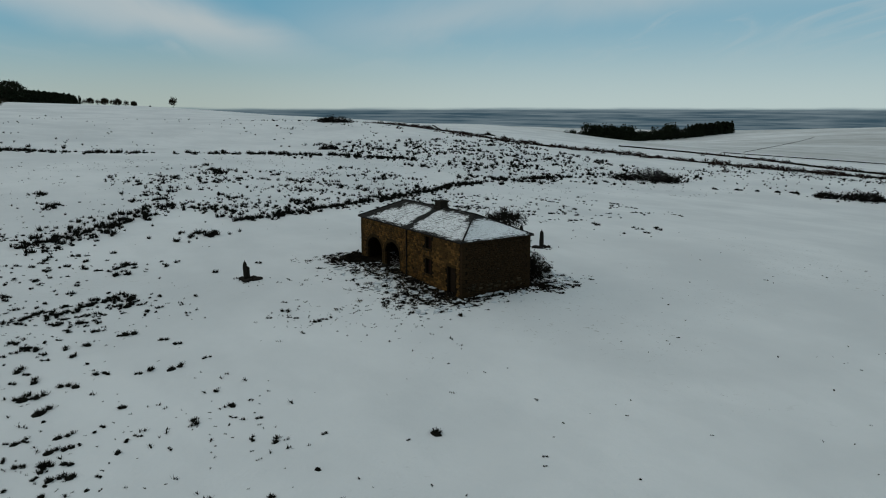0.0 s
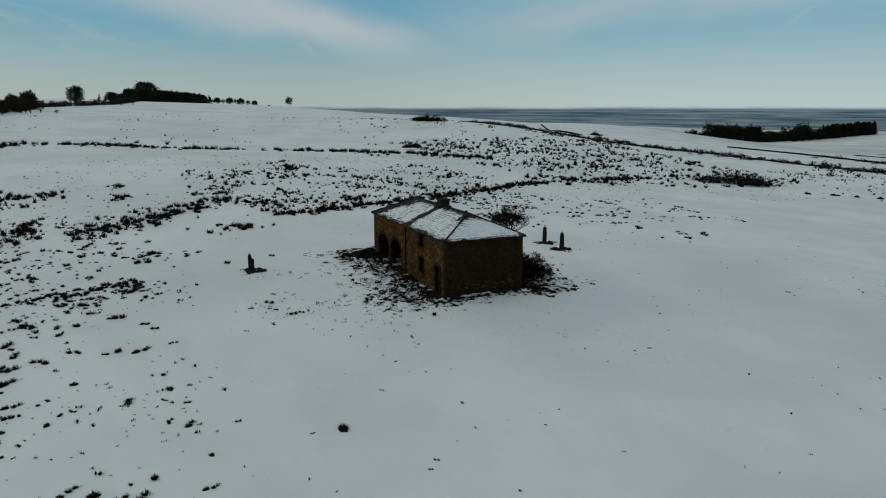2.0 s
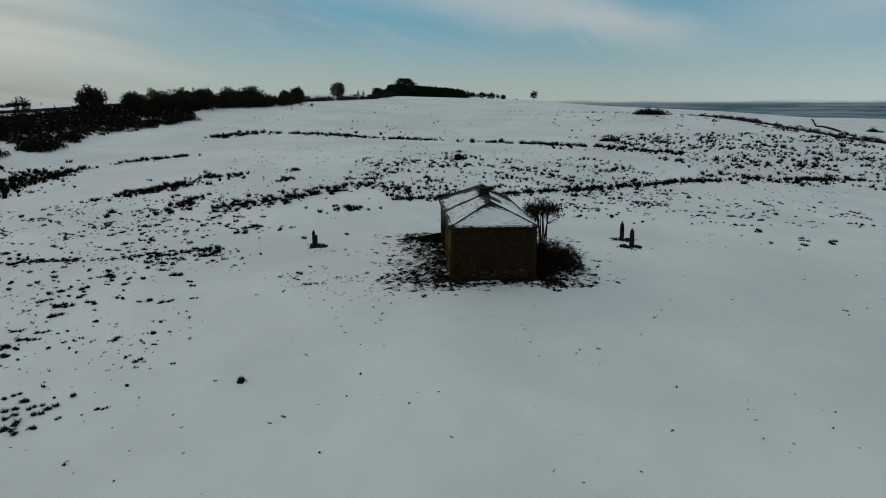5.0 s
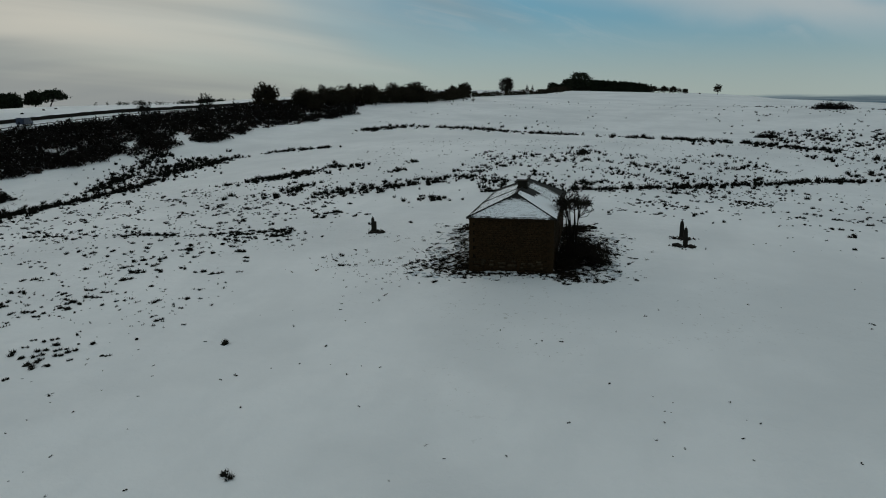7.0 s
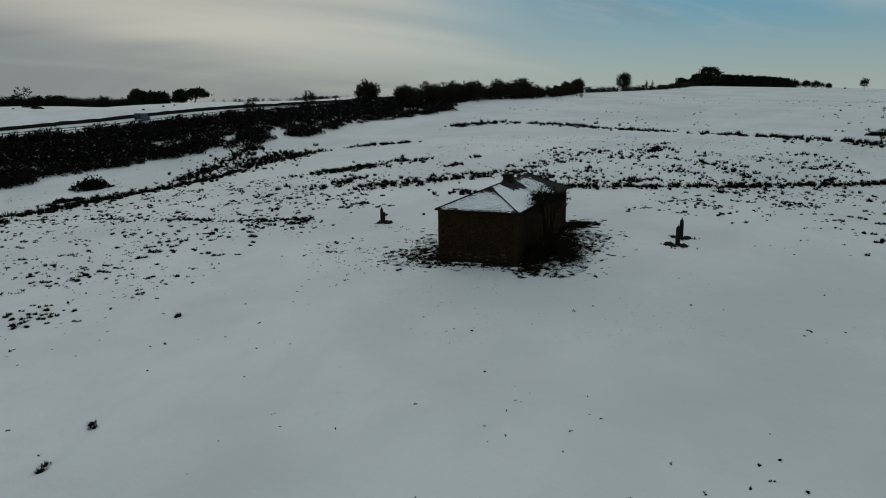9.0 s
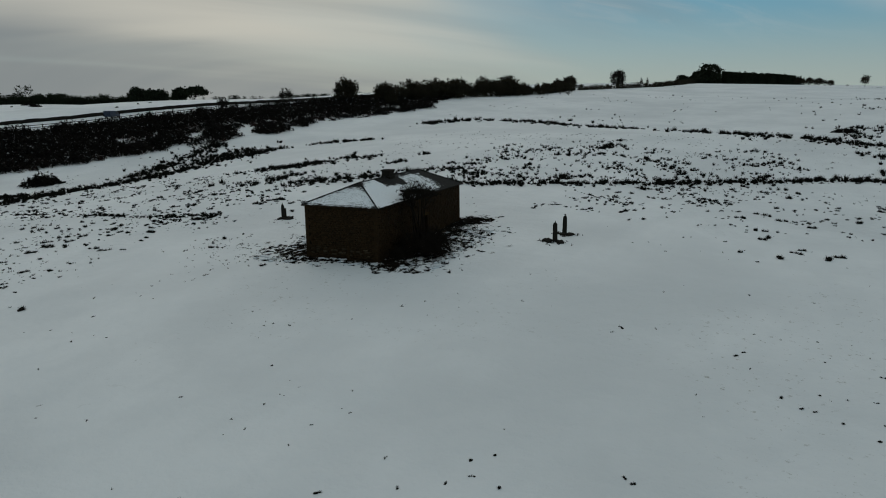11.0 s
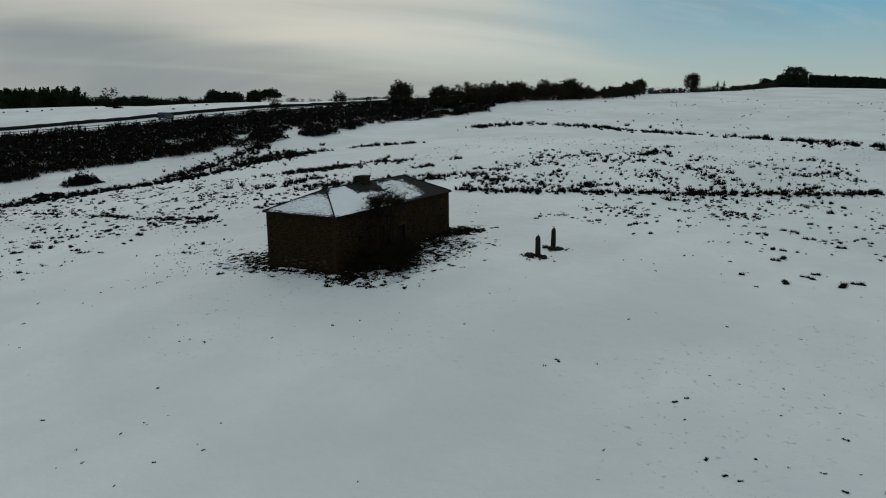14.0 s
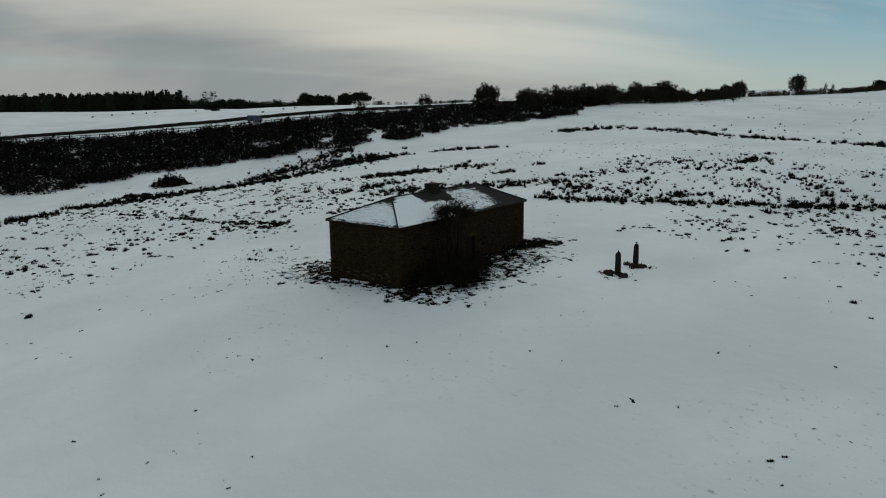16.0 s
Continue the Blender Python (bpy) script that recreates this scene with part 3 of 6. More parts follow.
west = courses(WY0 + 0.3, WY1 - 0.3, lambda u, z: open_at(u, z, 0.12))
WEST_NEAR = [b for b in west if b[0] < 1.0]
facing("stone_facing_west", [b for b in west if b[0] >= 1.0], lambda u, z, du, dz: (WX0 - 0.005, u, z, 0.05 + rng.uniform(0, 0.03), du, dz), SANDSTONE)
SOUTH_NEAR = courses(WX0 + 0.3, WX1 - 0.3, lambda u, z: False)
PALE_FOOT = [b for b in SOUTH_NEAR if 2.45 < b[1] < 3.25 and math.sin(3.1 * b[0] + 17 * b[1]) + math.sin(7.7 * b[0]) > 0.55]
facing("stone_facing_foot", tight(PALE_FOOT), lambda u, z, du, dz: (u, WY0 + 0.003, z, du, 0.022 + rng.uniform(0, 0.008), dz), PALE_STONE)
facing("stone_facing_south", tight([b for b in SOUTH_NEAR if b not in PALE_FOOT]), lambda u, z, du, dz: (u, WY0 + 0.005, z, du, 0.016 + rng.uniform(0, 0.008), dz), SHADED_STONE)
facing("stone_facing_east", tight(courses(WY0 + 0.3, WY1 - 0.3, lambda u, z: EDOOR[0] - 0.15 < u < EDOOR[1] + 0.15 and z < EDOOR[3] + 0.25)), lambda u, z, du, dz: (WX1 + 0.005, u, z, 0.016 + rng.uniform(0, 0.008), du, dz), SHADED_STONE)

# dressed stones: arch rings, lintels, sills and jambs
for a in ARCHES:
    ys = [(a[0] + a[1]) / 2 - (a[1] - a[0]) / 2 * math.cos(math.pi * k / 13) for k in range(14)]
    c = Vector(((a[0] + a[1]) / 2, a[3]))
    for y0, y1 in zip(ys, ys[1:]):
        p, q = Vector((y0, arch_z(y0, a))), Vector((y1, arch_z(y1, a)))
        po, qo = p + (p - c).normalized() * 0.30, q + (q - c).normalized() * 0.30
        bm = bmesh.new()
        prism(bm, [p, q, qo, po], WX0 - 0.045, WX0 + 0.2)
        part("voussoir", bm, DRESSED, house)
    for y in (a[0] - 0.13, a[1] + 0.13):
        z = 2.1
        while z < a[3] - 0.1:
            dz = min(rng.uniform(0.26, 0.42), a[3] - z)
            part("jamb_stone", boxed(WX0 - 0.045, WX0 + 0.2, y - 0.14, y + 0.14, z + 0.01, z + dz - 0.01, 0.02), DRESSED, house)
            z += dz
for y0, y1, z0, z1 in HOLES:
    part("lintel", boxed(WX0 - 0.05, WX0 + 0.25, y0 - 0.22, y1 + 0.22, z1 + 0.005, min(z1 + 0.26, EAVE - 0.02), 0.02), DRESSED, house)
    if z0 > 2.5:
        part("window_sill", boxed(WX0 - 0.10, WX0 + 0.25, y0 - 0.15, y1 + 0.15, z0 - 0.16, z0 - 0.005, 0.02), DRESSED, house)
part("lintel", boxed(WX1 - 0.25, WX1 + 0.05, EDOOR[0] - 0.22, EDOOR[1] + 0.22, EDOOR[3] + 0.005, EDOOR[3] + 0.28, 0.02), DRESSED, house)

# corner stones, long and short in turn
for cx, sx in ((WX0, 1), (WX1, -1)):
    for cy, sy in ((WY0, 1), (WY1, -1)):
        z, k = 2.0, 0
        while z < EAVE - 0.1:
            dz = min(0.34, EAVE - 0.02 - z)
            lx, ly = (0.52, 0.30) if k % 2 else (0.30, 0.52)
            xs, ys = sorted((cx - sx * 0.045, cx + sx * lx)), sorted((cy - sy * 0.045, cy + sy * ly))
            part("quoin", boxed(xs[0], xs[1], ys[0], ys[1], z + 0.008, z + dz - 0.008, 0.025), DRESSED if cx == WX0 and cy == WY1 else SHADED_STONE, house)
            z, k = z + dz, k + 1

# door and shutters of upright boards
door = part("door", boxed(WX0 + 0.22, WX0 + 0.26, -2.33, -1.37, 2.3, 4.46), DARK_WOOD, house, "dark weathered plank door")
for k in range(6):
    y = -2.325 + k * 0.158
    part("plank", boxed(WX0 + 0.19, WX0 + 0.22, y, y + 0.15, 2.32, 4.44, 0.008), DARK_WOOD, door)
for z in (2.8, 3.9):
    part("hinge", boxed(WX0 + 0.175, WX0 + 0.19, -2.3, -1.75, z, z + 0.06), IRON, door)
for y0, y1, z0, z1 in HOLES[:2]:
    win = part("window", boxed(WX0 + 0.30, WX0 + 0.33, y0 + 0.02, y1 - 0.02, z0 + 0.01, z1 - 0.01), RED_WOOD, house, "boarded window, dark red-brown")
    for ya, yb, za, zb in ((y0, y0 + 0.07, z0, z1), (y1 - 0.07, y1, z0, z1), (y0 + 0.07, y1 - 0.07, z0, z0 + 0.07), (y0 + 0.07, y1 - 0.07, z1 - 0.07, z1), ((y0 + y1) / 2 - 0.025, (y0 + y1) / 2 + 0.025, z0 + 0.07, z1 - 0.07)):
        part("frame", boxed(WX0 + 0.24, WX0 + 0.30, ya, yb, za, zb), DARK_WOOD, win)
bdoor = part("back_door", boxed(WX1 - 0.30, WX1 - 0.26, EDOOR[0] + 0.02, EDOOR[1] - 0.02, 2.3, EDOOR[3] - 0.03), DARK_WOOD, house, "dark plank back door")
for k in range(5):
    y = EDOOR[0] + 0.04 + k * 0.175
    part("plank", boxed(WX1 - 0.26, WX1 - 0.235, y, y + 0.165, 2.32, EDOOR[3] - 0.05, 0.008), DARK_WOOD, bdoor)

# downpipe and gutters
bm = bmesh.new()
tube(bm, (WX0 - 0.11, 5.45, 2.5), (WX0 - 0.11, 5.45, 6.72), 0.06, 0.06, 8)
pipe = part("downpipe", bm, IRON, house, "dark cast-iron downpipe")
for z in (2.9, 4.2, 5.5, 6.5):
    part("bracket", boxed(WX0 - 0.18, WX0, 5.36, 5.54, z, z + 0.06), IRON, pipe)
for x0, x1, y0, y1 in ((EX0 - 0.07, EX0 + 0.05, EY0, EY1), (EX1 - 0.05, EX1 + 0.07, EY0, EY1)):
    bm = bmesh.new()
    box(bm, x0, x1, y0, y1, 6.76, 6.85)
    part("gutter", bm, IRON, house)
for y0, y1 in ((EY0 - 0.02, EY0 + 0.08), (EY1 - 0.08, EY1 + 0.02)):
    part("eaves_board", boxed(EX0 + 0.06, EX1 - 0.06, y0, y1, 6.76, 6.85), DARK_WOOD, house)

# roof: each slope laid in courses, every course lapping the one below
E = [Vector((EX0, EY0, 6.86)), Vector((EX1, EY0, 6.86)), Vector((EX1, EY1, 6.86)), Vector((EX0, EY1, 6.86))]
R = [Vector((RX, RY0, RIDGE)), Vector((RX, RY1, RIDGE))]


def slope(name, a, b, c, d, n=16, label=""):
    """a-b is the eave, d-c the top edge."""
    bm = bmesh.new()
    up = (b - a).cross(d - a).normalized()
    if up.z < 0:
        up = -up
    for k in range(n):
        f, g = k / n, (k + 1) / n
        p, q = a.lerp(d, f), b.lerp(c, f)
        r, s = b.lerp(c, min(g, 1)), a.lerp(d, min(g, 1))
        lift = up * 0.012
        vs = [bm.verts.new(v) for v in (p + lift, q + lift, r, s, p, q)]
        if (vs[2].co - vs[3].co).length > 0.02:
            bm.faces.new(vs[:4])
        else:
            bm.faces.new(vs[:3])
        bm.faces.new((vs[4], vs[5], vs[1], vs[0]))
    bmesh.ops.remove_doubles(bm, verts=bm.verts, dist=0.002)
    part(name, bm, SLATE, house, label)


slope("roof_slope_west", E[3], E[0], R[0], R[1], label="slate slope under streaky snow")
slope("roof_slope_east", E[1], E[2], R[1], R[0], label="slate slope under thin snow")
slope("roof_hip_south", E[0], E[1], R[0], R[0] + Vector((0.001, 0, 0)), label="snow-covered hipped end")
slope("roof_hip_north", E[2], E[3], R[1], R[1] + Vector((0.001, 0, 0)), label="bare dark hipped end")
part("soffit", boxed(EX0 + 0.03, EX1 - 0.03, EY0 + 0.03, EY1 - 0.03, 6.845, 6.855), OLD_WOOD, house)
for a, b in ((E[0], R[0]), (E[1], R[0]), (E[2], R[1]), (E[3], R[1]), (R[0], R[1])):
    ln = (b - a).length
    n = int(ln / 0.48)
    for k in range(n):
        bm = bmesh.new()
        p, q = a.lerp(b, k / n), a.lerp(b, (k + 0.97) / n)
        tube(bm, p + Vector((0, 0, 0.03)), q + Vector((0, 0, 0.03)), 0.065, 0.055, 6)
        part("ridge_stone" if a is R[0] else "hip_stone", bm, LEAD, house)

# chimney with a plinth, oversailing course and two stub pots
bm = bmesh.new()
box(bm, RX - 0.42, RX + 0.42, 4.82, 5.78, 7.9, 9.0, 0.02)
stack = part("chimney", bm, POST_STONE, house, "squat dark stone chimney stack")
part("chimney_cap", boxed(RX - 0.50, RX + 0.50, 4.74, 5.86, 9.0, 9.14, 0.02), POST_STONE, stack)
part("chimney_base", boxed(RX - 0.50, RX + 0.50, 4.74, 5.86, 8.2, 8.56, 0.02), POST_STONE, stack)


# ---- plants ----
def blades(seed, n, height, spread, lean, wide=0.065, core=1.0):
    """A tuft: n narrow blades spraying out of one to three low cores."""
    r = np.random.default_rng(seed)
    vs, fs = [], []
    m, lobes = 7, int(r.choice([1, 1, 2, 2, 3]))
    centres = [np.array([(k - (lobes - 1) / 2) * spread * 0.5 * r.uniform(0.7, 1.2), r.normal(0, spread * 0.16)]) for k in range(lobes)]
    for c in centres:
        o, w = len(vs), core * spread * r.uniform(0.18, 0.34)
        for k in range(m):
            g = w * r.uniform(0.45, 1.35)
            vs.append((c[0] + g * math.cos(2 * math.pi * k / m), c[1] + g * math.sin(2 * math.pi * k / m), -0.07))
        vs.append((c[0] + r.normal(0, w * 0.3), c[1] + r.normal(0, w * 0.3), height * r.uniform(0.35, 0.6)))
        fs += [(o + k, o + (k + 1) % m, o + m) for k in range(m)]
    for k in range(n):
        c, a = centres[int(r.integers(0, lobes))], r.uniform(0, 2 * math.pi)
        d = spread * 0.22 * math.sqrt(r.uniform())
        base = np.array([c[0] + d * math.cos(a), c[1] + d * math.sin(a), -0.03])
        rise, size = radians(r.uniform(lean, 80)), height * r.uniform(0.45, 1.05)
        turn = a + r.normal(0, 0.5)
        tip = base + size * np.array([math.cos(rise) * math.cos(turn), math.cos(rise) * math.sin(turn), math.sin(rise)])
        w = np.array([-math.sin(turn), math.cos(turn), 0]) * wide * height * r.uniform(0.7, 1.5)
        o = len(vs)
        vs += [tuple(base - w), tuple(base + w), tuple(tip)]
        fs.append((o, o + 1, o + 2))
    return np.array(vs, float), np.array(fs)


def mound(seed, n, height, spread, grain):
    """A bush: many small leaf-like flakes over an uneven dome, thinner towards the rim."""
    r = np.random.default_rng(seed)
    u, a = r.uniform(0.0, 1.0, n), r.uniform(0, 2 * math.pi, n)
    bumps = 1 + 0.25 * np.sin(3 * a + seed) + 0.15 * np.sin(5 * a + 2 * seed)
    rad = spread * np.sqrt(u) * bumps
    top = height * (1 - u**1.6) * (0.8 + 0.35 * np.sin(4 * a + 1.7 * seed + 3 * u))
    z = np.maximum(top * r.uniform(0.35, 1.0, n), 0.0)
    c = np.stack([rad * np.cos(a), rad * np.sin(a), z], -1)
    tri = c[:, None] + r.normal(0, grain, (n, 3, 3))
    return tri.reshape(-1, 3), np.arange(3 * n).reshape(-1, 3)


def scatter(templates, xs, ys, size, lift=0.0, squash=None):
    """Copies of templates stood on the land, joined into one set of corners and triangles."""
    n = len(xs)
    zs = surface(xs, ys) + lift
    turn, pick = rng.uniform(0, 2 * math.pi, n), rng.integers(0, len(templates), n)
    squash = np.ones(n) if squash is None else squash
    vs, fs, o = [], [], 0
    for k, (v, f) in enumerate(templates):
        sel = np.where(pick == k)[0]
        if not len(sel):
            continue
        c, s = np.cos(turn[sel])[:, None], np.sin(turn[sel])[:, None]
        g = size[sel][:, None]
        x = (v[:, 0] * c - v[:, 1] * s) * g + np.asarray(xs)[sel][:, None]
        y = (v[:, 0] * s + v[:, 1] * c) * g + np.asarray(ys)[sel][:, None]
        z = v[:, 2] * g * squash[sel][:, None] + zs[sel][:, None]
        vs.append(np.stack([x, y, z], -1).reshape(-1, 3))
        fs.append((f[None] + (o + np.arange(len(sel)) * len(v))[:, None, None]).reshape(-1, 3))
        o += len(sel) * len(v)
    return np.concatenate(vs), np.concatenate(fs)


def along(points, n, width, tail=2.2, cut=-0.12):
    """n places scattered beside a line."""
    p = np.array(points, float)
    seg = np.hypot(*np.diff(p, axis=0).T)
    at = rng.uniform(0, seg.sum(), n)
    k = np.clip(np.searchsorted(np.cumsum(seg), at), 0, len(seg) - 1)
    f = (at - (np.cumsum(seg) - seg)[k]) / seg[k]
    swell = np.array([0.7 + 1.3 * max(0.0, noise.noise((v / 16, n, 3.0)) + 0.25) for v in at])[:, None]
    q = p[k] + (p[k + 1] - p[k]) * f[:, None] + swell * rng.normal(0, width, (n, 2)) * rng.choice([0.5, 1.0, tail], (n, 1), p=[0.5, 0.35, 0.15])
    dense = np.array([noise.noise((x / 4.5, y / 4.5, 2.0)) + noise.noise((x / 15, y / 15, 6.0)) for x, y in q])
    q = q[dense + rng.normal(0, 0.15, n) > cut]
    return q[:, 0], q[:, 1]


def clumped(x0, x1, y0, y1, n, scale, cut, seed, inside=None):
    """n places in a rectangle, gathered where a slow noise is high."""
    xs, ys = [], []
    tries = 0
    while len(xs) < n and tries < n * 60:
        tries += 1
        x, y = rng.uniform(x0, x1), rng.uniform(y0, y1)
        if inside and not inside(x, y):
            continue
        if noise.noise((x / scale, y / scale, seed)) + 0.5 * noise.noise((x / scale * 2.7, y / scale * 2.7, seed + 9)) + rng.normal(0, 0.12) > cut:
            xs.append(x), ys.append(y)
    return np.array(xs), np.array(ys)


def clear_of_house(xs, ys, gap=0.4):
    keep = ~((xs > WX0 - gap) & (xs < WX1 + gap) & (ys > WY0 - gap) & (ys < WY1 + gap))
    return xs[keep], ys[keep]


TUFTS = [blades(s, 56, 0.33, 0.42, 28, 0.10, 1.2) for s in range(8)]
RUSHES = [blades(20 + s, 38, 0.60, 0.50, 32) for s in range(8)]
STUBS = [blades(40 + s, 12, 0.24, 0.30, 15) for s in range(6)]

# rows of rushes on the plan: line, plants per metre, scatter
DITCH_ROWS = [
    ([(-5.4, 39.7), (1.2, 41.9), (4.3, 43.6), (10.7, 46.2), (16.6, 49.6), (22.5, 52.3), (27.6, 55.2)], 5, 0.7),
    ([(25.4, 55.3), (30.9, 56.5), (37.6, 60.4), (45.2, 65.8)], 4, 0.7),
]
MEADOW_ROWS = [
    ([(-11.6, 55.9), (-2.6, 48.2), (4.6, 48.3)], 5.5, 1.6),
    ([(7.0, 50.1), (11.5, 54.7)], 3, 0.8),
    ([(-14.0, 61.4), (-8.8, 61.8)], 3, 0.8),
    ([(-9.7, 78.5), (-2.1, 85.4)], 2, 0.8),
    ([(0.4, 76.7), (8.4, 82.2)], 2.4, 0.8),
    ([(6.8, 86.5), (7.4, 98.6)], 4, 1.5),
    ([(6.1, 101.9), (11.5, 104.4)], 1.2, 0.6),
    ([(-10.4, 66.3), (-5.5, 69.6)], 1.5, 0.6),
    ([(-1.4, 58.7), (1.6, 61.2)], 2.5, 0.8),
]
MEADOW_ROWS_MORE = [
    ([(12.6, 66.6), (18.2, 62.7)], 1.8, 0.8),
    ([(15.5, 76.1), (18.7, 78.0), (23.4, 65.0), (27.1, 58.7)], 1.2, 0.9),
    ([(17.1, 75.5), (20.0, 76.0)], 3, 0.7),
    ([(7.3, 88.8), (8.4, 98.4)], 3, 1.2),
    ([(32.4, 91.1), (35.1, 93.6)], 2, 0.7),
    ([(33.6, 74.5), (39.3, 80.8)], 2.5, 1.0),
    ([(33.4, 61.5), (37.4, 64.8)], 2.5, 0.8),
    ([(41.4, 74.3), (42.7, 74.9)], 3, 0.6),
]
NEAR_ROWS = [
    ([(11.9, 26.7), (13.9, 29.4)], 1.6, 0.4),
    ([(15.2, 33.3), (18.4, 38.8)], 1.4, 0.6),
    ([(19.4, 32.3), (23.2, 33.8)], 2.2, 0.6),
    ([(17.9, 27.3), (20.3, 25.6)], 1.5, 0.4),
    ([(21.8, 45.7), (26.7, 49.9), (29.7, 48.8)], 1.8, 0.7),
    ([(23.8, 38.1), (27.2, 43.3), (30.5, 39.7), (32.1, 38.9)], 2.2, 0.6),
    ([(22.2, 27.5), (23.2, 28.0)], 2, 0.3),
    ([(23.4, 45.8), (30.2, 49.0), (41.9, 51.8)], 1.5, 0.9),
    ([(16.7, 37.4), (22.1, 32.7)], 1.4, 0.6),
]
NEAR_ROWS_MORE = [
    ([(28.4, 38.0), (32.5, 39.5), (34.7, 37.3)], 1.4, 0.6),
]
BANK_ROWS = [
    ([(-51.9, 49.4), (-46.5, 56.1), (-40.4, 60.3), (-34.3, 70.7)], 4, 1.2),
    ([(-46.5, 53.5), (-43.2, 58.5), (-42.0, 64.0), (-38.5, 69.5)], 6, 1.7),
    ([(-42.2, 35.9), (-34.0, 36.2), (-36.0, 45.4), (-32.4, 46.3)], 2.5, 0.9),
    ([(-28.5, 30.8), (-24.5, 36.0), (-20.9, 40.7), (-13.7, 48.4)], 2, 0.8),
    ([(-25.1, 59.6), (-24.0, 61.0)], 3, 0.8),
    ([(-14.4, 29.6), (-8.7, 33.5)], 1.4, 0.6),
    ([(-25.6, 74.7), (-22.4, 72.9)], 1.6, 0.5),
    ([(-25.7, 64.0), (-22.1, 61.7)], 2, 0.7),
]
CORNER_ROWS = [
    ([(-28.4, 36.3), (-25.8, 38.4), (-21.4, 41.5), (-18.1, 44.4)], 5, 0.9),
    ([(-21.1, 50.2), (-16.7, 50.3), (-14.4, 51.5)], 4, 0.8),
    ([(-23.4, 47.1), (-22.3, 47.5)], 3, 0.5),
    ([(-14.2, 32.5), (-10.7, 32.7), (-8.9, 32.2)], 1.8, 0.9),
]
WESTDITCH_ROWS = [
    ([(-76.4, 13.3), (-75.8, 19.5), (-76.2, 28.7), (-74.2, 39.4), (-71.9, 51.9), (-73.5, 69.2), (-70.1, 86.9)], 7, 1.0),
    ([(-70.1, 86.9), (-63.9, 95.0), (-52.8, 103.5)], 2.6, 0.6),
    ([(-76.8, 49.8), (-81.0, 62.0), (-84.7, 75.8), (-87.9, 88.2)], 6, 1.6),
    ([(-76.8, 67.8), (-77.9, 84.8), (-70.4, 80.0)], 5, 1.8),
    ([(-69.0, -0.5), (-73.0, 8.8)], 4, 0.9),
]
TRACK_ROWS = [
    ([(-72.9, 10.4), (-58.8, 11.2), (-44.8, 10.9), (-31.3, 9.2)], 1.6, 0.4),
    ([(-31.3, 9.2), (-24.5, 7.9), (-22.7, 11.2)], 3.2, 0.6),
    ([(-44.9, 9.9), (-39.5, 10.9), (-35.9, 10.0)], 2.5, 0.5),
    ([(-44.3, 2.5), (-33.7, 0.0), (-29.8, 5.9)], 1.3, 1.0),
    ([(-43.3, 28.9), (-29.1, 20.2), (-20.3, 22.1)], 1.2, 1.6),
]
PASTURE_ROWS = [
    ([(-30.1, 10.8), (-28.3, 10.2), (-27.4, 10.9), (-25.2, 10.7), (-22.5, 7.6)], 3, 0.9),
    ([(-22.5, 23.4), (-20.6, 18.4)], 3.5, 0.8),
    ([(-24.6, 13.2), (-22.6, 9.8)], 4, 1.0),
    ([(-31.6, 28.4), (-27.2, 24.1), (-23.0, 20.1)], 2.5, 1.6),
    ([(-32.0, 10.1), (-30.2, 10.3)], 2.5, 0.5),
]
def in_rows(rows, gain=1.6):
    """Places along several rows."""
    xs, ys = [], []
    for line, per_metre, scatter_by in rows:
        p = np.array(line)
        run = np.hypot(*np.diff(p, axis=0).T).sum() + 0.6
        x, y = along(line, max(int(per_metre * run * gain), 3), 1.6 * scatter_by, 2.0, -0.5)
        xs.append(x), ys.append(y)
    return np.concatenate(xs), np.concatenate(ys)


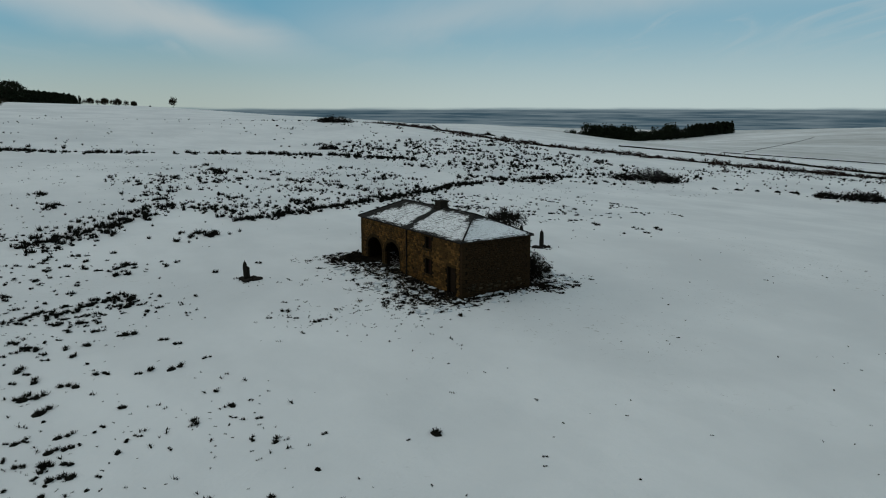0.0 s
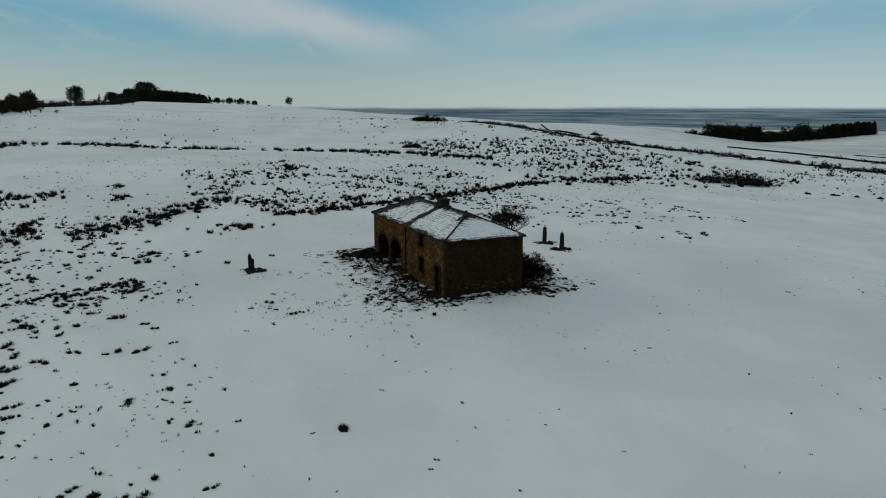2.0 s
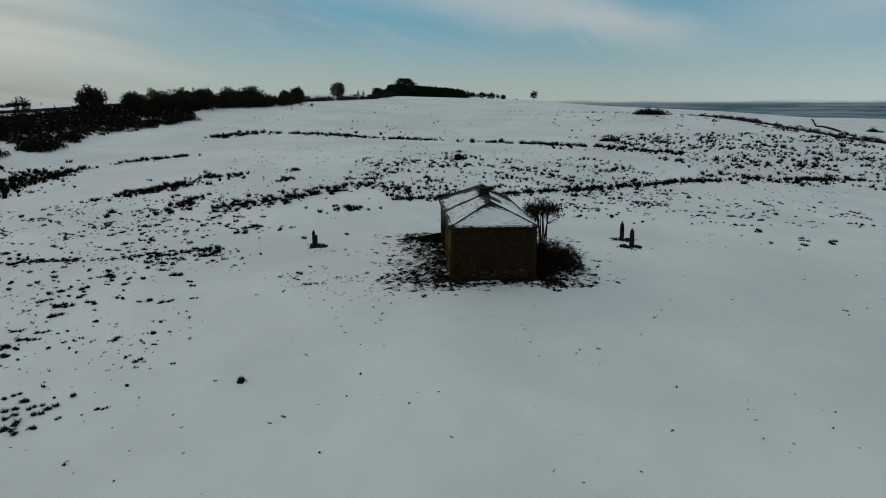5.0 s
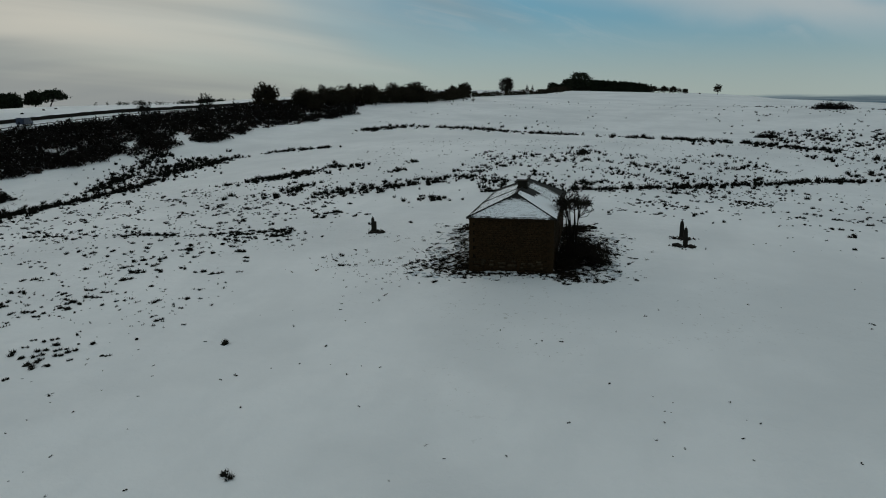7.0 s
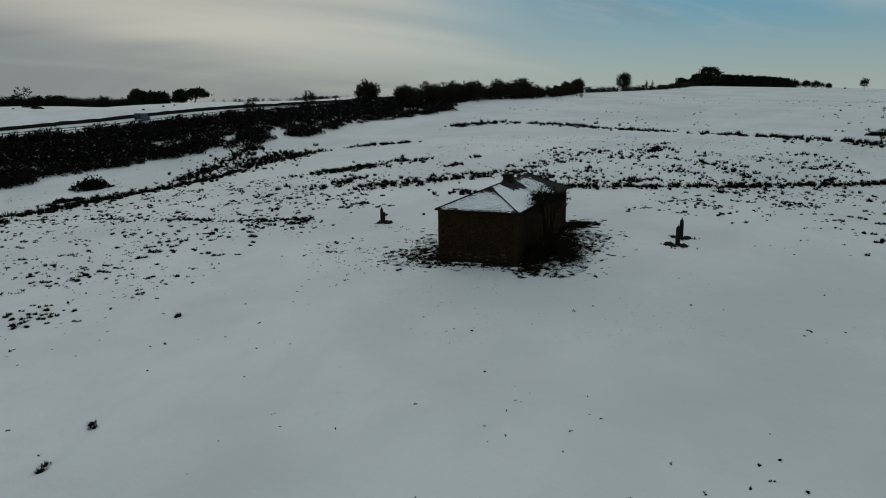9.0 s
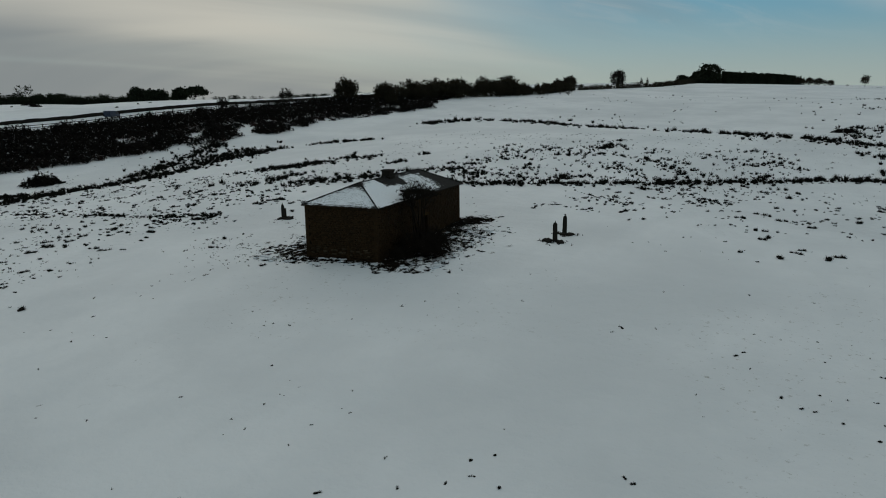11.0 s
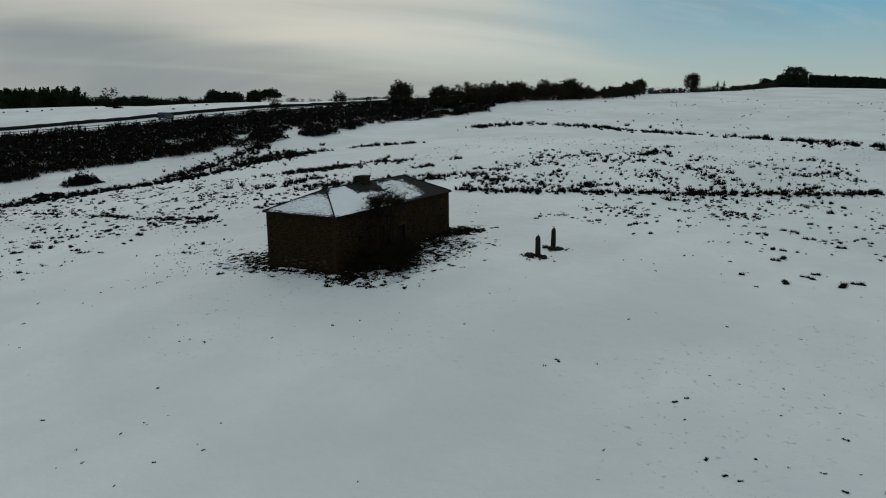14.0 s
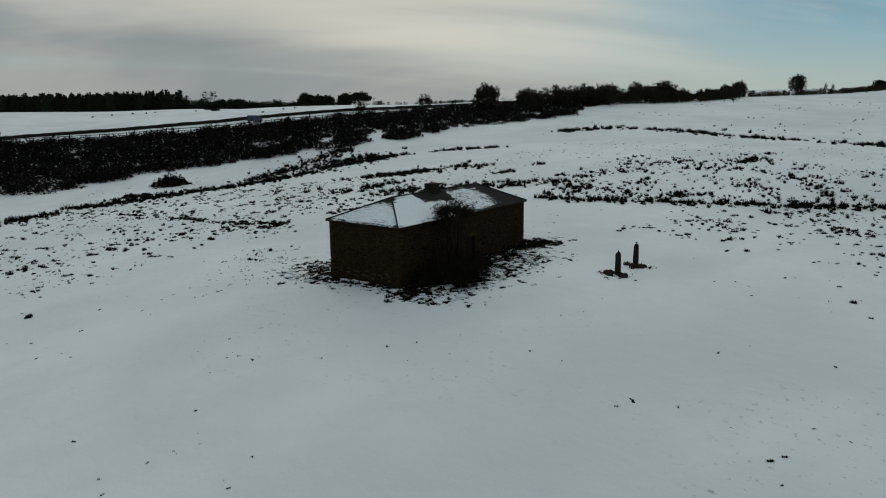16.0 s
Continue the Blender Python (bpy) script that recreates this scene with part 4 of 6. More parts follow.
beds = [
    ("far_ditch_rushes", RUSHES, along([(-57, 141), (-46, 160), (-28, 160), (-6, 148), (14, 142), (36, 124), (56, 110), (72, 95), (90, 92)], 1250, 2.6, 2.2, -0.1), (0.5, 2.4), "dark rushes along a snow-filled far ditch"),
    ("ditch_rushes", RUSHES, in_rows(DITCH_ROWS, 1.4), (0.6, 1.7), "tall dark rushes lining the ditch behind the building"),
    ("ditch_end_rushes", RUSHES, along([(44, 65), (58, 70), (71, 74.6), (89, 77)], 330, 1.2), (0.6, 1.8), "dark rushes at the far end of the ditch"),
    ("meadow_rushes", RUSHES, in_rows(MEADOW_ROWS + MEADOW_ROWS_MORE, 2.0), (0.4, 1.35), "rows of dark rushes in the snowy meadow"),
    ("meadow_tufts", RUSHES, clumped(-14, 42, 46, 92, 620, 5.0, 0.05, 3.0), (0.35, 1.25), "scattered rush tufts in the snowy meadow"),
    ("east_rushes", RUSHES, clumped(52, 130, 66, 160, 1600, 7.0, 0.0, 11.0), (0.5, 1.9), "rush and heather tufts on the snowy slope"),
    ("upper_rushes", RUSHES, clumped(45, 140, 140, 260, 160, 14.0, 0.18, 19.0), (0.7, 1.5), "sparse rush tufts on the upper moor"),
    ("near_rushes", TUFTS, in_rows(NEAR_ROWS + NEAR_ROWS_MORE, 1.8), (0.4, 1.15), "low rush tufts between the ditch and the gateposts"),
    ("near_tufts", TUFTS, clumped(12, 62, 22, 48, 260, 3.5, 0.15, 5.0), (0.4, 1.25), "scattered low tufts near the gateposts"),
    ("west_ditch_rushes", RUSHES, in_rows(WESTDITCH_ROWS, 1.7), (0.6, 1.9), "dense dark rushes along the west ditch"),
    ("west_bank_rushes", RUSHES, in_rows(BANK_ROWS, 1.7), (0.5, 1.7), "dark rush clumps on a low bank"),
    ("track_rushes", TUFTS, in_rows(TRACK_ROWS, 1.4), (0.4, 1.3), "low rushes along an old track"),
    ("pasture_rushes", TUFTS, in_rows(PASTURE_ROWS, 1.3), (0.45, 1.5), "ragged rush clumps in the near pasture"),
    ("corner_rushes", RUSHES, in_rows(CORNER_ROWS, 1.5), (0.6, 1.6), "dark rush clumps in a row"),
    ("west_pasture_tufts", TUFTS, clumped(-72, -21.5, -34, 46, 1080, 3.2, 0.17, 7.0, lambda x, y: x < -33 or y > 5), (0.3, 1.2), "low rush tufts poking out of the snowy pasture"),
    ("west_meadow_tufts", TUFTS, clumped(-72, -26, 8, 48, 330, 5.0, 0.15, 13.0), (0.3, 1.0), "low tufts in the west meadow"),
    ("pasture_stubs", STUBS, clumped(-60, -19, -36, 14, 560, 9.0, -0.05, 57.0), (0.4, 1.4), "small dark stubs scattered over the west pasture"),
    ("meadow_stubs", STUBS, clumped(-40, 125, 46, 120, 1300, 14.0, -0.12, 61.0), (0.5, 1.6), "small dark stubs scattered over the snowy meadow"),
    ("valley_tufts", STUBS, clumped(-96, -78, 20, 70, 120, 6.0, 0.05, 23.0), (0.6, 1.4), "small grass tufts below the gorse bank"),
    ("open_snow_stubs", STUBS, clumped(-20, 46, -46, 40, 160, 6.0, 0.05, 29.0), (0.3, 0.9), "small dead grass stubs in open snow"),
    ("hill_tufts", RUSHES, clumped(-60, 110, 165, 300, 130, 16.0, 0.25, 31.0), (0.5, 1.3), "few dark tufts on the white hillside"),
]
for name, kinds, (xs, ys), (lo, hi), label in beds:
    xs, ys = clear_of_house(xs, ys, 2.5)
    size = lo + (hi - lo) * rng.uniform(0, 1, len(xs)) ** 2.2
    v, f = scatter(kinds, xs, ys, size)
    tagged(soup(name, v, f, RUSH), label, "rushes", kind="stuff")

# dead stalks and brambles on the bare ground round the building
xs = np.concatenate([-0.1 - rng.exponential(2.0, 2300), rng.uniform(-2.5, 10, 240), 7.0 + rng.exponential(2.1, 1600), rng.uniform(6.5, 10.5, 260)])
ys = np.concatenate([rng.uniform(-5.6, 16.6, 2300), -3.5 - rng.exponential(0.7, 240), rng.uniform(-5.4, 13, 1600), 14.6 + rng.exponential(0.9, 260)])
xs = np.concatenate([xs, rng.normal(-3.0, 1.5, 420), rng.normal(8.4, 0.8, 420), rng.uniform(7.2, 12.6, 560), rng.uniform(-1.5, 9.5, 260), rng.normal(-2.2, 1.4, 420), rng.uniform(8.0, 11.6, 420), rng.uniform(-3.6, -0.3, 260)])
ys = np.concatenate([ys, rng.normal(-1.6, 1.9, 420), rng.normal(14.4, 1.3, 420), rng.uniform(-4.8, 10.5, 560), -3.9 - rng.exponential(0.55, 260), rng.normal(13.6, 1.1, 420), rng.uniform(1.5, 10.5, 420), rng.uniform(3.0, 11.0, 260)])
thick = np.array([noise.noise((x / 1.6, y / 1.6, 8.0)) + 0.6 * noise.noise((x / 5, y / 5, 3.0)) for x, y in zip(xs, ys)])
away = np.maximum(np.maximum(-xs, xs - 7), 0)
keep = (thick > -0.55 + 0.06 * away + rng.normal(0, 0.12, len(xs))) & (away < 7.5)
xs, ys = xs[keep], ys[keep]
south = (ys < -4.3) & (xs < 8) & (rng.uniform(0, 1, len(xs)) < 0.45)
xs, ys = clear_of_house(xs[~south], ys[~south], 0.15)
v, f = scatter(STUBS + TUFTS[:4], xs, ys, 0.32 + 0.8 * rng.uniform(0, 1, len(xs)) ** 2, squash=rng.uniform(0.3, 0.8, len(xs)))
tagged(soup("dead_stalks", v, f, STRAW), "flattened dead stalks and weeds round the building", "weeds", kind="stuff")

xs = np.concatenate([rng.normal(-13.0, 1.6, 46), rng.normal(-8.5, 2.2, 50), rng.normal(-6.5, 2.5, 40), rng.normal(-9.5, 1.2, 14)])
ys = np.concatenate([rng.normal(-0.6, 1.7, 46), rng.normal(-2.5, 2.0, 50), rng.normal(-6.5, 2.2, 40), rng.normal(8.2, 0.8, 14)])
v, f = scatter(STUBS, xs, ys, 0.35 + 0.6 * rng.uniform(0, 1, len(xs)) ** 2)
tagged(soup("snow_weeds", v, f, STRAW), "thin weed tips poking out of the snow before the building", "weeds", kind="stuff")

# lumps of snow caught among the stalks
SNOW_LUMPS = []
for k in range(6):
    bm = bmesh.new()
    bmesh.ops.create_icosphere(bm, subdivisions=2, radius=1.0)
    for vert in bm.verts:
        vert.co *= 1 + 0.45 * noise.noise(vert.co * 1.6 + Vector((7.0 * k, 0, 0)))
        vert.co.x *= 1.5
        vert.co.z *= 0.42
    bm.verts.ensure_lookup_table()
    SNOW_LUMPS.append((np.array([vert.co[:] for vert in bm.verts]), np.array([[vert.index for vert in face.verts] for face in bm.faces])))
    bm.free()
xs = np.concatenate([-0.3 - rng.uniform(0, 5.0, 300), 8.0 + rng.uniform(0, 4.6, 330), rng.uniform(-2, 9.5, 200)])
ys = np.concatenate([rng.uniform(-5.5, 12.3, 300), rng.uniform(-5.2, 11.0, 330), -3.55 - rng.exponential(0.6, 200)])
thin = np.array([noise.noise((x / 1.3, y / 1.3, 41.0)) for x, y in zip(xs, ys)]) > 0.0
xs, ys = clear_of_house(xs[thin], ys[thin], 0.12)
v, f = scatter(SNOW_LUMPS, xs, ys, 0.07 + 0.13 * rng.uniform(0, 1, len(xs)) ** 2, 0.03)
tagged(soup("snow_lumps", v, f, PACKED_SNOW), "small lumps of snow caught among dead stalks", "snow", kind="stuff")

# pale broken straw lying across the trampled snow
STRAWS = [blades(110 + s, 12, 0.55, 0.5, 4, 0.03, 0.3) for s in range(6)]
xs = np.concatenate([-0.4 - rng.exponential(1.5, 170), 7.4 + rng.exponential(1.8, 50)])
ys = np.concatenate([rng.uniform(-4.5, 9.5, 170), rng.uniform(-3.5, 10.0, 50)])
xs, ys = clear_of_house(xs, ys, 0.2)
v, f = scatter(STRAWS, xs, ys, rng.uniform(0.5, 1.2, len(xs)), 0.02, rng.uniform(0.2, 0.6, len(xs)))
tagged(soup("pale_straw", v, f, PALE_STRAW), "pale broken straw lying on trampled snow", "straw", kind="stuff")

# single tufts that stand alone in the snow
BIG = [(-4.4, -40.3), (-5.6, -36.4), (-13.8, -20.9), (35.0, 11.7), (36.7, 18.2), (38.1, 11.0), (42.0, 12.4), (39.5, 13.5), (37.2, 19.4), (36.1, 22.7), (42.9, 13.6), (41.4, 27.1), (40.0, 14.8), (-23.2, -22.0), (-27.3, -22.0), (-26.8, -21.4), (-24.6, -26.2), (-23.8, -25.9), (-27.7, -24.4), (-26.1, -23.5), (-23.9, -23.4), (-25.7, -24.4), (-24.9, -23.2), (-25.9, -22.5), (-26.4, -24.9)]
WIDE = [(-27.3, 10.2), (-30.1, 11.0), (-27.9, 10.2), (-26.3, 10.9), (-24.8, 11.7), (-23.5, 9.2), (-30.9, 10.1), (-27.5, 6.8), (-24.7, 2.8), (-31.9, 5.2), (-27.7, 2.1), (-28.6, 0.4), (-31.8, -0.2), (-31.1, -2.4), (-29.5, -4.3), (-24.7, -4.6), (-23.2, -4.9), (-32.0, -4.6), (-31.3, -5.0), (-31.0, -7.1), (-31.6, -13.3), (-31.1, -15.1), (-24.3, -12.9), (-24.3, -24.1), (-25.0, -25.4), (-33.5, -0.8), (-33.9, 6.0), (-45.0, 11.0), (-40.7, 10.9), (-37.1, 10.8), (-57.6, 11.0), (-51.7, 16.3), (-36.9, 34.2), (-21.3, 22.2), (-22.1, 18.5), (-24.7, 34.1)]
MIDDLE = [(-22.6, 7.0), (-22.9, 10.1), (-24.1, 12.1), (-31.7, 10.0), (-28.4, 5.7), (-31.2, 3.9), (-28.9, 2.3), (-30.3, 0.8), (-32.3, -2.1), (-27.9, -3.4), (-27.3, -3.6), (-25.6, -4.7), (-22.9, 0.3), (-22.3, -1.0), (-22.2, -9.7), (-30.3, -10.8), (-27.3, -9.1), (-32.3, -10.2), (-31.1, -12.2), (-30.4, -12.3), (-31.6, -13.8), (-30.6, -13.9), (-30.7, -15.1), (-32.6, -12.9), (-28.3, -14.1), (-31.9, -16.4), (-22.1, -12.1), (-21.3, -17.2), (-13.6, 1.5), (-12.4, -2.0), (-10.5, 16.5), (-34.7, -16.6), (-32.0, -17.1), (-33.1, -16.1), (-34.0, -11.5), (-39.5, 2.8), (-39.0, 10.5), (-34.6, 10.2), (-24.0, 21.4)]
SLIGHT = [(-25.3, 2.9), (-31.9, 3.2), (-30.0, 4.3), (-28.0, -1.3), (-31.5, -1.1), (-21.3, -4.4), (-31.2, -8.4), (-29.0, -11.3), (-28.6, -10.8), (-32.1, -10.4), (-29.9, -12.2), (-31.6, -15.0), (-32.1, -14.5), (-31.7, -15.4), (-33.2, -11.8), (-29.5, -15.9), (-27.8, -13.1), (-27.2, -12.9), (-30.2, -16.8), (-22.4, -13.5), (-22.3, -16.4), (-21.2, -14.4), (-18.9, -17.9), (-20.6, -20.9), (-26.1, -15.1), (-33.4, -14.9), (-12.8, 3.5), (-15.2, 0.7), (-13.8, 0.0), (-13.4, -0.4), (-11.7, -1.8), (-11.1, -1.6), (-14.2, -3.5), (-28.3, -21.7), (-27.8, -23.1), (-22.9, -24.8), (-24.4, -22.1), (-24.8, -28.1), (-20.9, -23.9), (-34.8, -11.1)]
TINY = [(-24.1, -3.3), (-27.3, -8.1), (-25.6, -9.7), (-32.7, -12.2), (-29.3, -15.4), (-28.9, -14.9), (-27.4, -12.2), (-29.6, -17.1), (-24.6, -13.7), (-23.3, -12.2), (-23.5, -14.0), (-24.3, -13.5), (-22.8, -14.2), (-23.3, -15.1), (-23.1, -15.7), (-24.0, -14.7), (-24.1, -16.1), (-21.4, -15.6), (-21.2, -13.6), (-20.8, -11.9), (-22.7, -17.6), (-24.9, -18.0), (-21.9, -20.0), (-28.0, -10.6), (-27.9, -18.0), (-27.0, -18.2), (-22.2, -21.7), (-12.6, -0.8), (-13.1, 9.2), (-23.9, -27.8)]
STRAY = [(40.5, -20.2), (41.9, -21.4), (39.4, -19.5), (39.7, -17.5), (23.7, -32.7), (25.4, -31.7), (27.5, -31.3), (26.2, -30.9), (32.0, -28.7), (32.4, -29.0), (22.2, -30.9), (20.9, -34.2), (38.8, -19.4), (42.1, -24.3), (42.9, -23.8), (48.4, 3.9), (35.6, -13.9), (36.0, -13.2), (35.2, 21.2), (36.4, 8.7), (39.5, 28.9), (-15.5, -20.8), (29.8, 15.5), (11.4, -24.3)]
SMALL = [(-10.6, -25.9), (-11.2, -26.6), (-3.9, -25.0), (-6.8, -20.7), (-5.5, -16.3), (8.4, -18.4), (-8.2, -29.9), (-16.7, -25.0), (-8.3, -13.7), (9.3, -29.3), (14.0, -28.5), (-9.6, -38.1), (-15.2, -35.9), (42.3, -19.7), (37.9, -18.5), (42.9, -13.9), (36.0, -1.6), (43.8, -19.8), (44.4, -17.6), (43.0, -18.3), (26.6, -29.1), (25.7, -29.8), (30.4, 16.0), (27.0, 12.1), (28.9, 9.3), (33.5, 15.6), (28.8, -11.8), (25.7, 11.4)]
MORE = [(-21.8, -24.5), (-7.4, -23.7), (-8.9, -24.6), (-15.8, -26.5), (-2.2, -23.7), (-1.8, -29.0), (3.8, -33.5), (-14.9, -29.3), (-17.4, -31.5), (-17.7, -28.7), (14.1, -27.3), (14.7, -30.9), (18.6, -27.8), (17.5, -29.5), (17.6, -31.5), (20.9, -1.0), (35.3, 12.7), (26.2, -26.8), (-3.4, -23.7), (-7.1, -16.0), (36.4, -15.5), (40.2, -1.6), (36.5, -9.9), (28.2, 11.4), (40.8, 14.7), (42.2, -17.3), (43.5, -16.7), (38.0, -10.2), (40.0, -9.6), (40.2, -12.8), (41.8, -9.3), (45.1, -1.1), (14.1, -31.7)]
CLUMP_SHAPES = []
for k in range(8):
    v, f = blades(60 + k, 150, 0.28, 0.76, 16, 0.085, 1.5)
    shape = soup("rush_tuft", v * (1.05, 0.85, 1.05), f, RUSH)
    CLUMP_SHAPES.append(shape.data)
    bpy.data.objects.remove(shape)
for places, lo, hi, label, group in (
    (BIG, 0.72, 1.12, "large dark rush clump standing alone in snow", "large rush clumps"),
    (WIDE, 0.95, 1.4, "broad ragged rush clump in the snowy pasture", "broad rush clumps"),
    (MIDDLE, 0.64, 0.94, "dark rush tuft in the snowy pasture", "middling rush tufts"),
    (SLIGHT, 0.42, 0.64, "low dark rush tuft half buried in snow", "low rush tufts"),
    (SMALL + STRAY, 0.21, 0.38, "small dark rush tuft poking out of snow", "small rush tufts"),
    (TINY + MORE, 0.14, 0.23, "tiny dark rush tip poking out of snow", "tiny rush tufts"),
):
    for k, (x, y) in enumerate(places):
        ob = new("rush_tuft", CLUMP_SHAPES[int(rng.integers(0, 8))])
        g = rng.uniform(lo, hi) * (1.25 if x > 33 and y > 8 else 1.0)
        ob.matrix_world = pose(x, y, float(surface(x, y)[0]), 0, 0, rng.uniform(0, 360)) @ Matrix.Diagonal((g, g, g * rng.uniform(0.85, 1.25), 1))
        tagged(ob, label, "rush tuft", group)


# ---- trees and bushes ----
def sticks(segments, sides=4):
    """Tapered sticks from rows of (start, end, thick end, thin end)."""
    vs, fs, o = [], [], 0
    for a, b, r0, r1 in segments:
        axis = b - a
        axis = axis / (np.linalg.norm(axis) + 1e-9)
        u = np.cross(axis, (0.31, 0.77, 0.55))
        u = u / (np.linalg.norm(u) + 1e-9)
        w = np.cross(axis, u)
        for p, r in ((a, r0), (b, r1)):
            for k in range(sides):
                t = 2 * math.pi * k / sides
                vs.append(p + r * (math.cos(t) * u + math.sin(t) * w))
        for k in range(sides):
            j = (k + 1) % sides
            fs += [(o + k, o + j, o + sides + j), (o + k, o + sides + j, o + sides + k)]
        o += 2 * sides
    return np.array(vs), np.array(fs)


def flakes(r, centres, each, spread, grain):
    c = np.repeat(centres, each, 0) + r.normal(0, spread, (len(centres) * each, 3))
    tri = c[:, None] + r.normal(0, grain, (len(c), 3, 3))
    return tri.reshape(-1, 3), np.arange(3 * len(c)).reshape(-1, 3)


def twiglets(r, ends, each, length, width):
    """Fine twigs: slender triangles that spray from the ends of the limbs."""
    c = np.repeat(ends, each, 0)
    way = r.normal(0, 1, (len(c), 3)) + (0, 0, 0.35)
    way = way / np.linalg.norm(way, axis=1)[:, None]
    across = np.cross(way, r.normal(0, 1, (len(c), 3)))
    across = across / np.linalg.norm(across, axis=1)[:, None] * width
    start = c - way * length * 0.3
    tip = start + way * length * r.uniform(0.6, 1.4, (len(c), 1))
    return np.stack([start - across, start + across, tip], 1).reshape(-1, 3), np.arange(3 * len(c)).reshape(-1, 3)


def fan_tree(seed, height, width, clear, stems, tips, thick, each, twig, fine, round_top=0.6, under=-0.35):
    """A bare tree with a close crown: stems from the foot, boughs to all parts of the crown, sprays of fine twigs."""
    r = np.random.default_rng(seed)
    half = np.array([width / 2, width / 2, (height - clear) * round_top])
    mid = np.array([0, 0, height - half[2]])

    def in_crown(lo, hi, count):
        d = r.normal(0, 1, (count, 3))
        d = d / ((np.abs(d) ** 3).sum(1) ** (1 / 3))[:, None]
        d[:, 2] = np.where(d[:, 2] < under, -d[:, 2] * 0.5, d[:, 2])
        return mid + d * half * r.uniform(lo, hi, (count, 1))

    heads = in_crown(0.25, 0.6, stems)
    segs, joints = [], []
    for p in heads:
        foot = np.array([p[0] * 0.10, p[1] * 0.10, -0.2])
        knee = foot + (p - foot) * 0.45 + r.normal(0, 0.05 * width, 3) * (1, 1, 0.3) - (0, 0, 0.02 * height)
        segs += [(foot, knee, thick, thick * 0.75), (knee, p, thick * 0.75, thick * 0.45)]
        joints += [knee + (p - knee) * f for f in (0.25, 0.6, 1.0)]
    joints = np.array(joints)
    ends = in_crown(0.55, 1.0, tips)
    sprays = [ends]
    for q in ends:
        d = np.linalg.norm(joints - q, axis=1) + np.where(joints[:, 2] > q[2], 0.4 * height, 0)
        a = joints[int(np.argmin(d))]
        m = a + (q - a) * 0.5 + r.normal(0, 0.06 * width, 3)
        segs += [(a, m, thick * 0.42, thick * 0.30), (m, q, thick * 0.30, thick * 0.12)]
        sprays.append((m + (q - m) * 0.5)[None])
    return sticks(segs), twiglets(r, np.concatenate(sprays), each, twig, fine)


def evergreen(seed, height, width, clumps, each, low=0.15):
    """Trunk with limbs, and a ragged crown of dark clumps."""
    r = np.random.default_rng(seed)
    u = r.uniform(low, 1, clumps)
    a = r.uniform(0, 2 * math.pi, clumps)
    prof = np.sqrt(np.clip(1 - ((u - 0.58) / 0.46) ** 2, 0.03, 1))
    rad = width * prof * np.sqrt(r.uniform(0.1, 1, clumps)) * r.uniform(0.75, 1.15, clumps)
    c = np.stack([rad * np.cos(a), rad * np.sin(a), u * height], -1)
    axis = np.array([0, 0, 1.0])
    segs = [(np.zeros(3), axis * height * 0.5, 0.022 * height, 0.016 * height), (axis * height * 0.5, axis * height * 0.92, 0.016 * height, 0.004 * height)]
    segs += [(axis * min(p[2], height * 0.9) * 0.75, p, 0.008 * height, 0.003 * height) for p in c[::3]]
    return sticks(segs, 5), flakes(r, c, each, 0.055 * height, 0.045 * height)


def conifer(seed, height, width, n):
    """A spruce: drooping tiers of flakes round a straight trunk."""
    r = np.random.default_rng(seed)
    u = r.uniform(0.06, 1, n) ** 0.85
    a = r.uniform(0, 2 * math.pi, n)
    rad = width * (1.03 - u) * r.uniform(0.25, 1.05, n) * (0.8 + 0.3 * np.sin(u * 40))
    c = np.stack([rad * np.cos(a), rad * np.sin(a), u * height - 0.12 * rad], -1)
    segs = [(np.zeros(3), np.array([0, 0, height * 0.96]), 0.02 * height, 0.004 * height)]
    return sticks(segs, 5), flakes(r, c, 1, 0.02 * height, 0.04 * height)


def plant(name, made, x, y, label, category, crown_mat, group="", bark=None, drop=0.1, size=1.0, turn=0.0):
    """A tree as a thing with a trunk and a crown."""
    ob = new(name)
    (tv, tf), (cv, cf) = made
    soup("trunk", tv, tf, bark or BARK, ob)
    soup("crown", cv, cf, crown_mat, ob)
    ob.matrix_world = pose(x, y, float(land(x, y)) - drop, 0, 0, turn) @ Matrix.Scale(size, 4)
    return tagged(ob, label, category, group)


# the thorn tree and shrubs against the back wall
plant("thorn_tree", fan_tree(5, 6.3, 3.8, 3.2, 10, 210, 0.085, 6, 0.42, 0.016, 0.46, -0.2), 8.3, 1.85, "bare many-stemmed thorn tree beside the back wall", "tree", TWIG, "", BRAMBLE)
for k, (x, y, g, s) in enumerate(((9.9, -0.2, 2.7, 3), (10.3, 1.5, 2.1, 4), (8.4, 0.0, 2.4, 8), (9.2, 2.4, 2.1, 9), (10.7, -0.5, 1.3, 15), (8.6, 4.0, 1.5, 18), (9.2, 0.9, 2.8, 21), (8.3, -1.9, 1.3, 27))):
    plant("bramble_bush", fan_tree(30 + s, 0.92 * g, 1.2 * g + 0.8, 0.1, 14, 95, 0.035, 5, 0.5, 0.015, 0.7), x, y, "tangled leafless bramble bush beside the stone wall", "bush", BRAMBLE, "brambles by the wall", BRAMBLE)

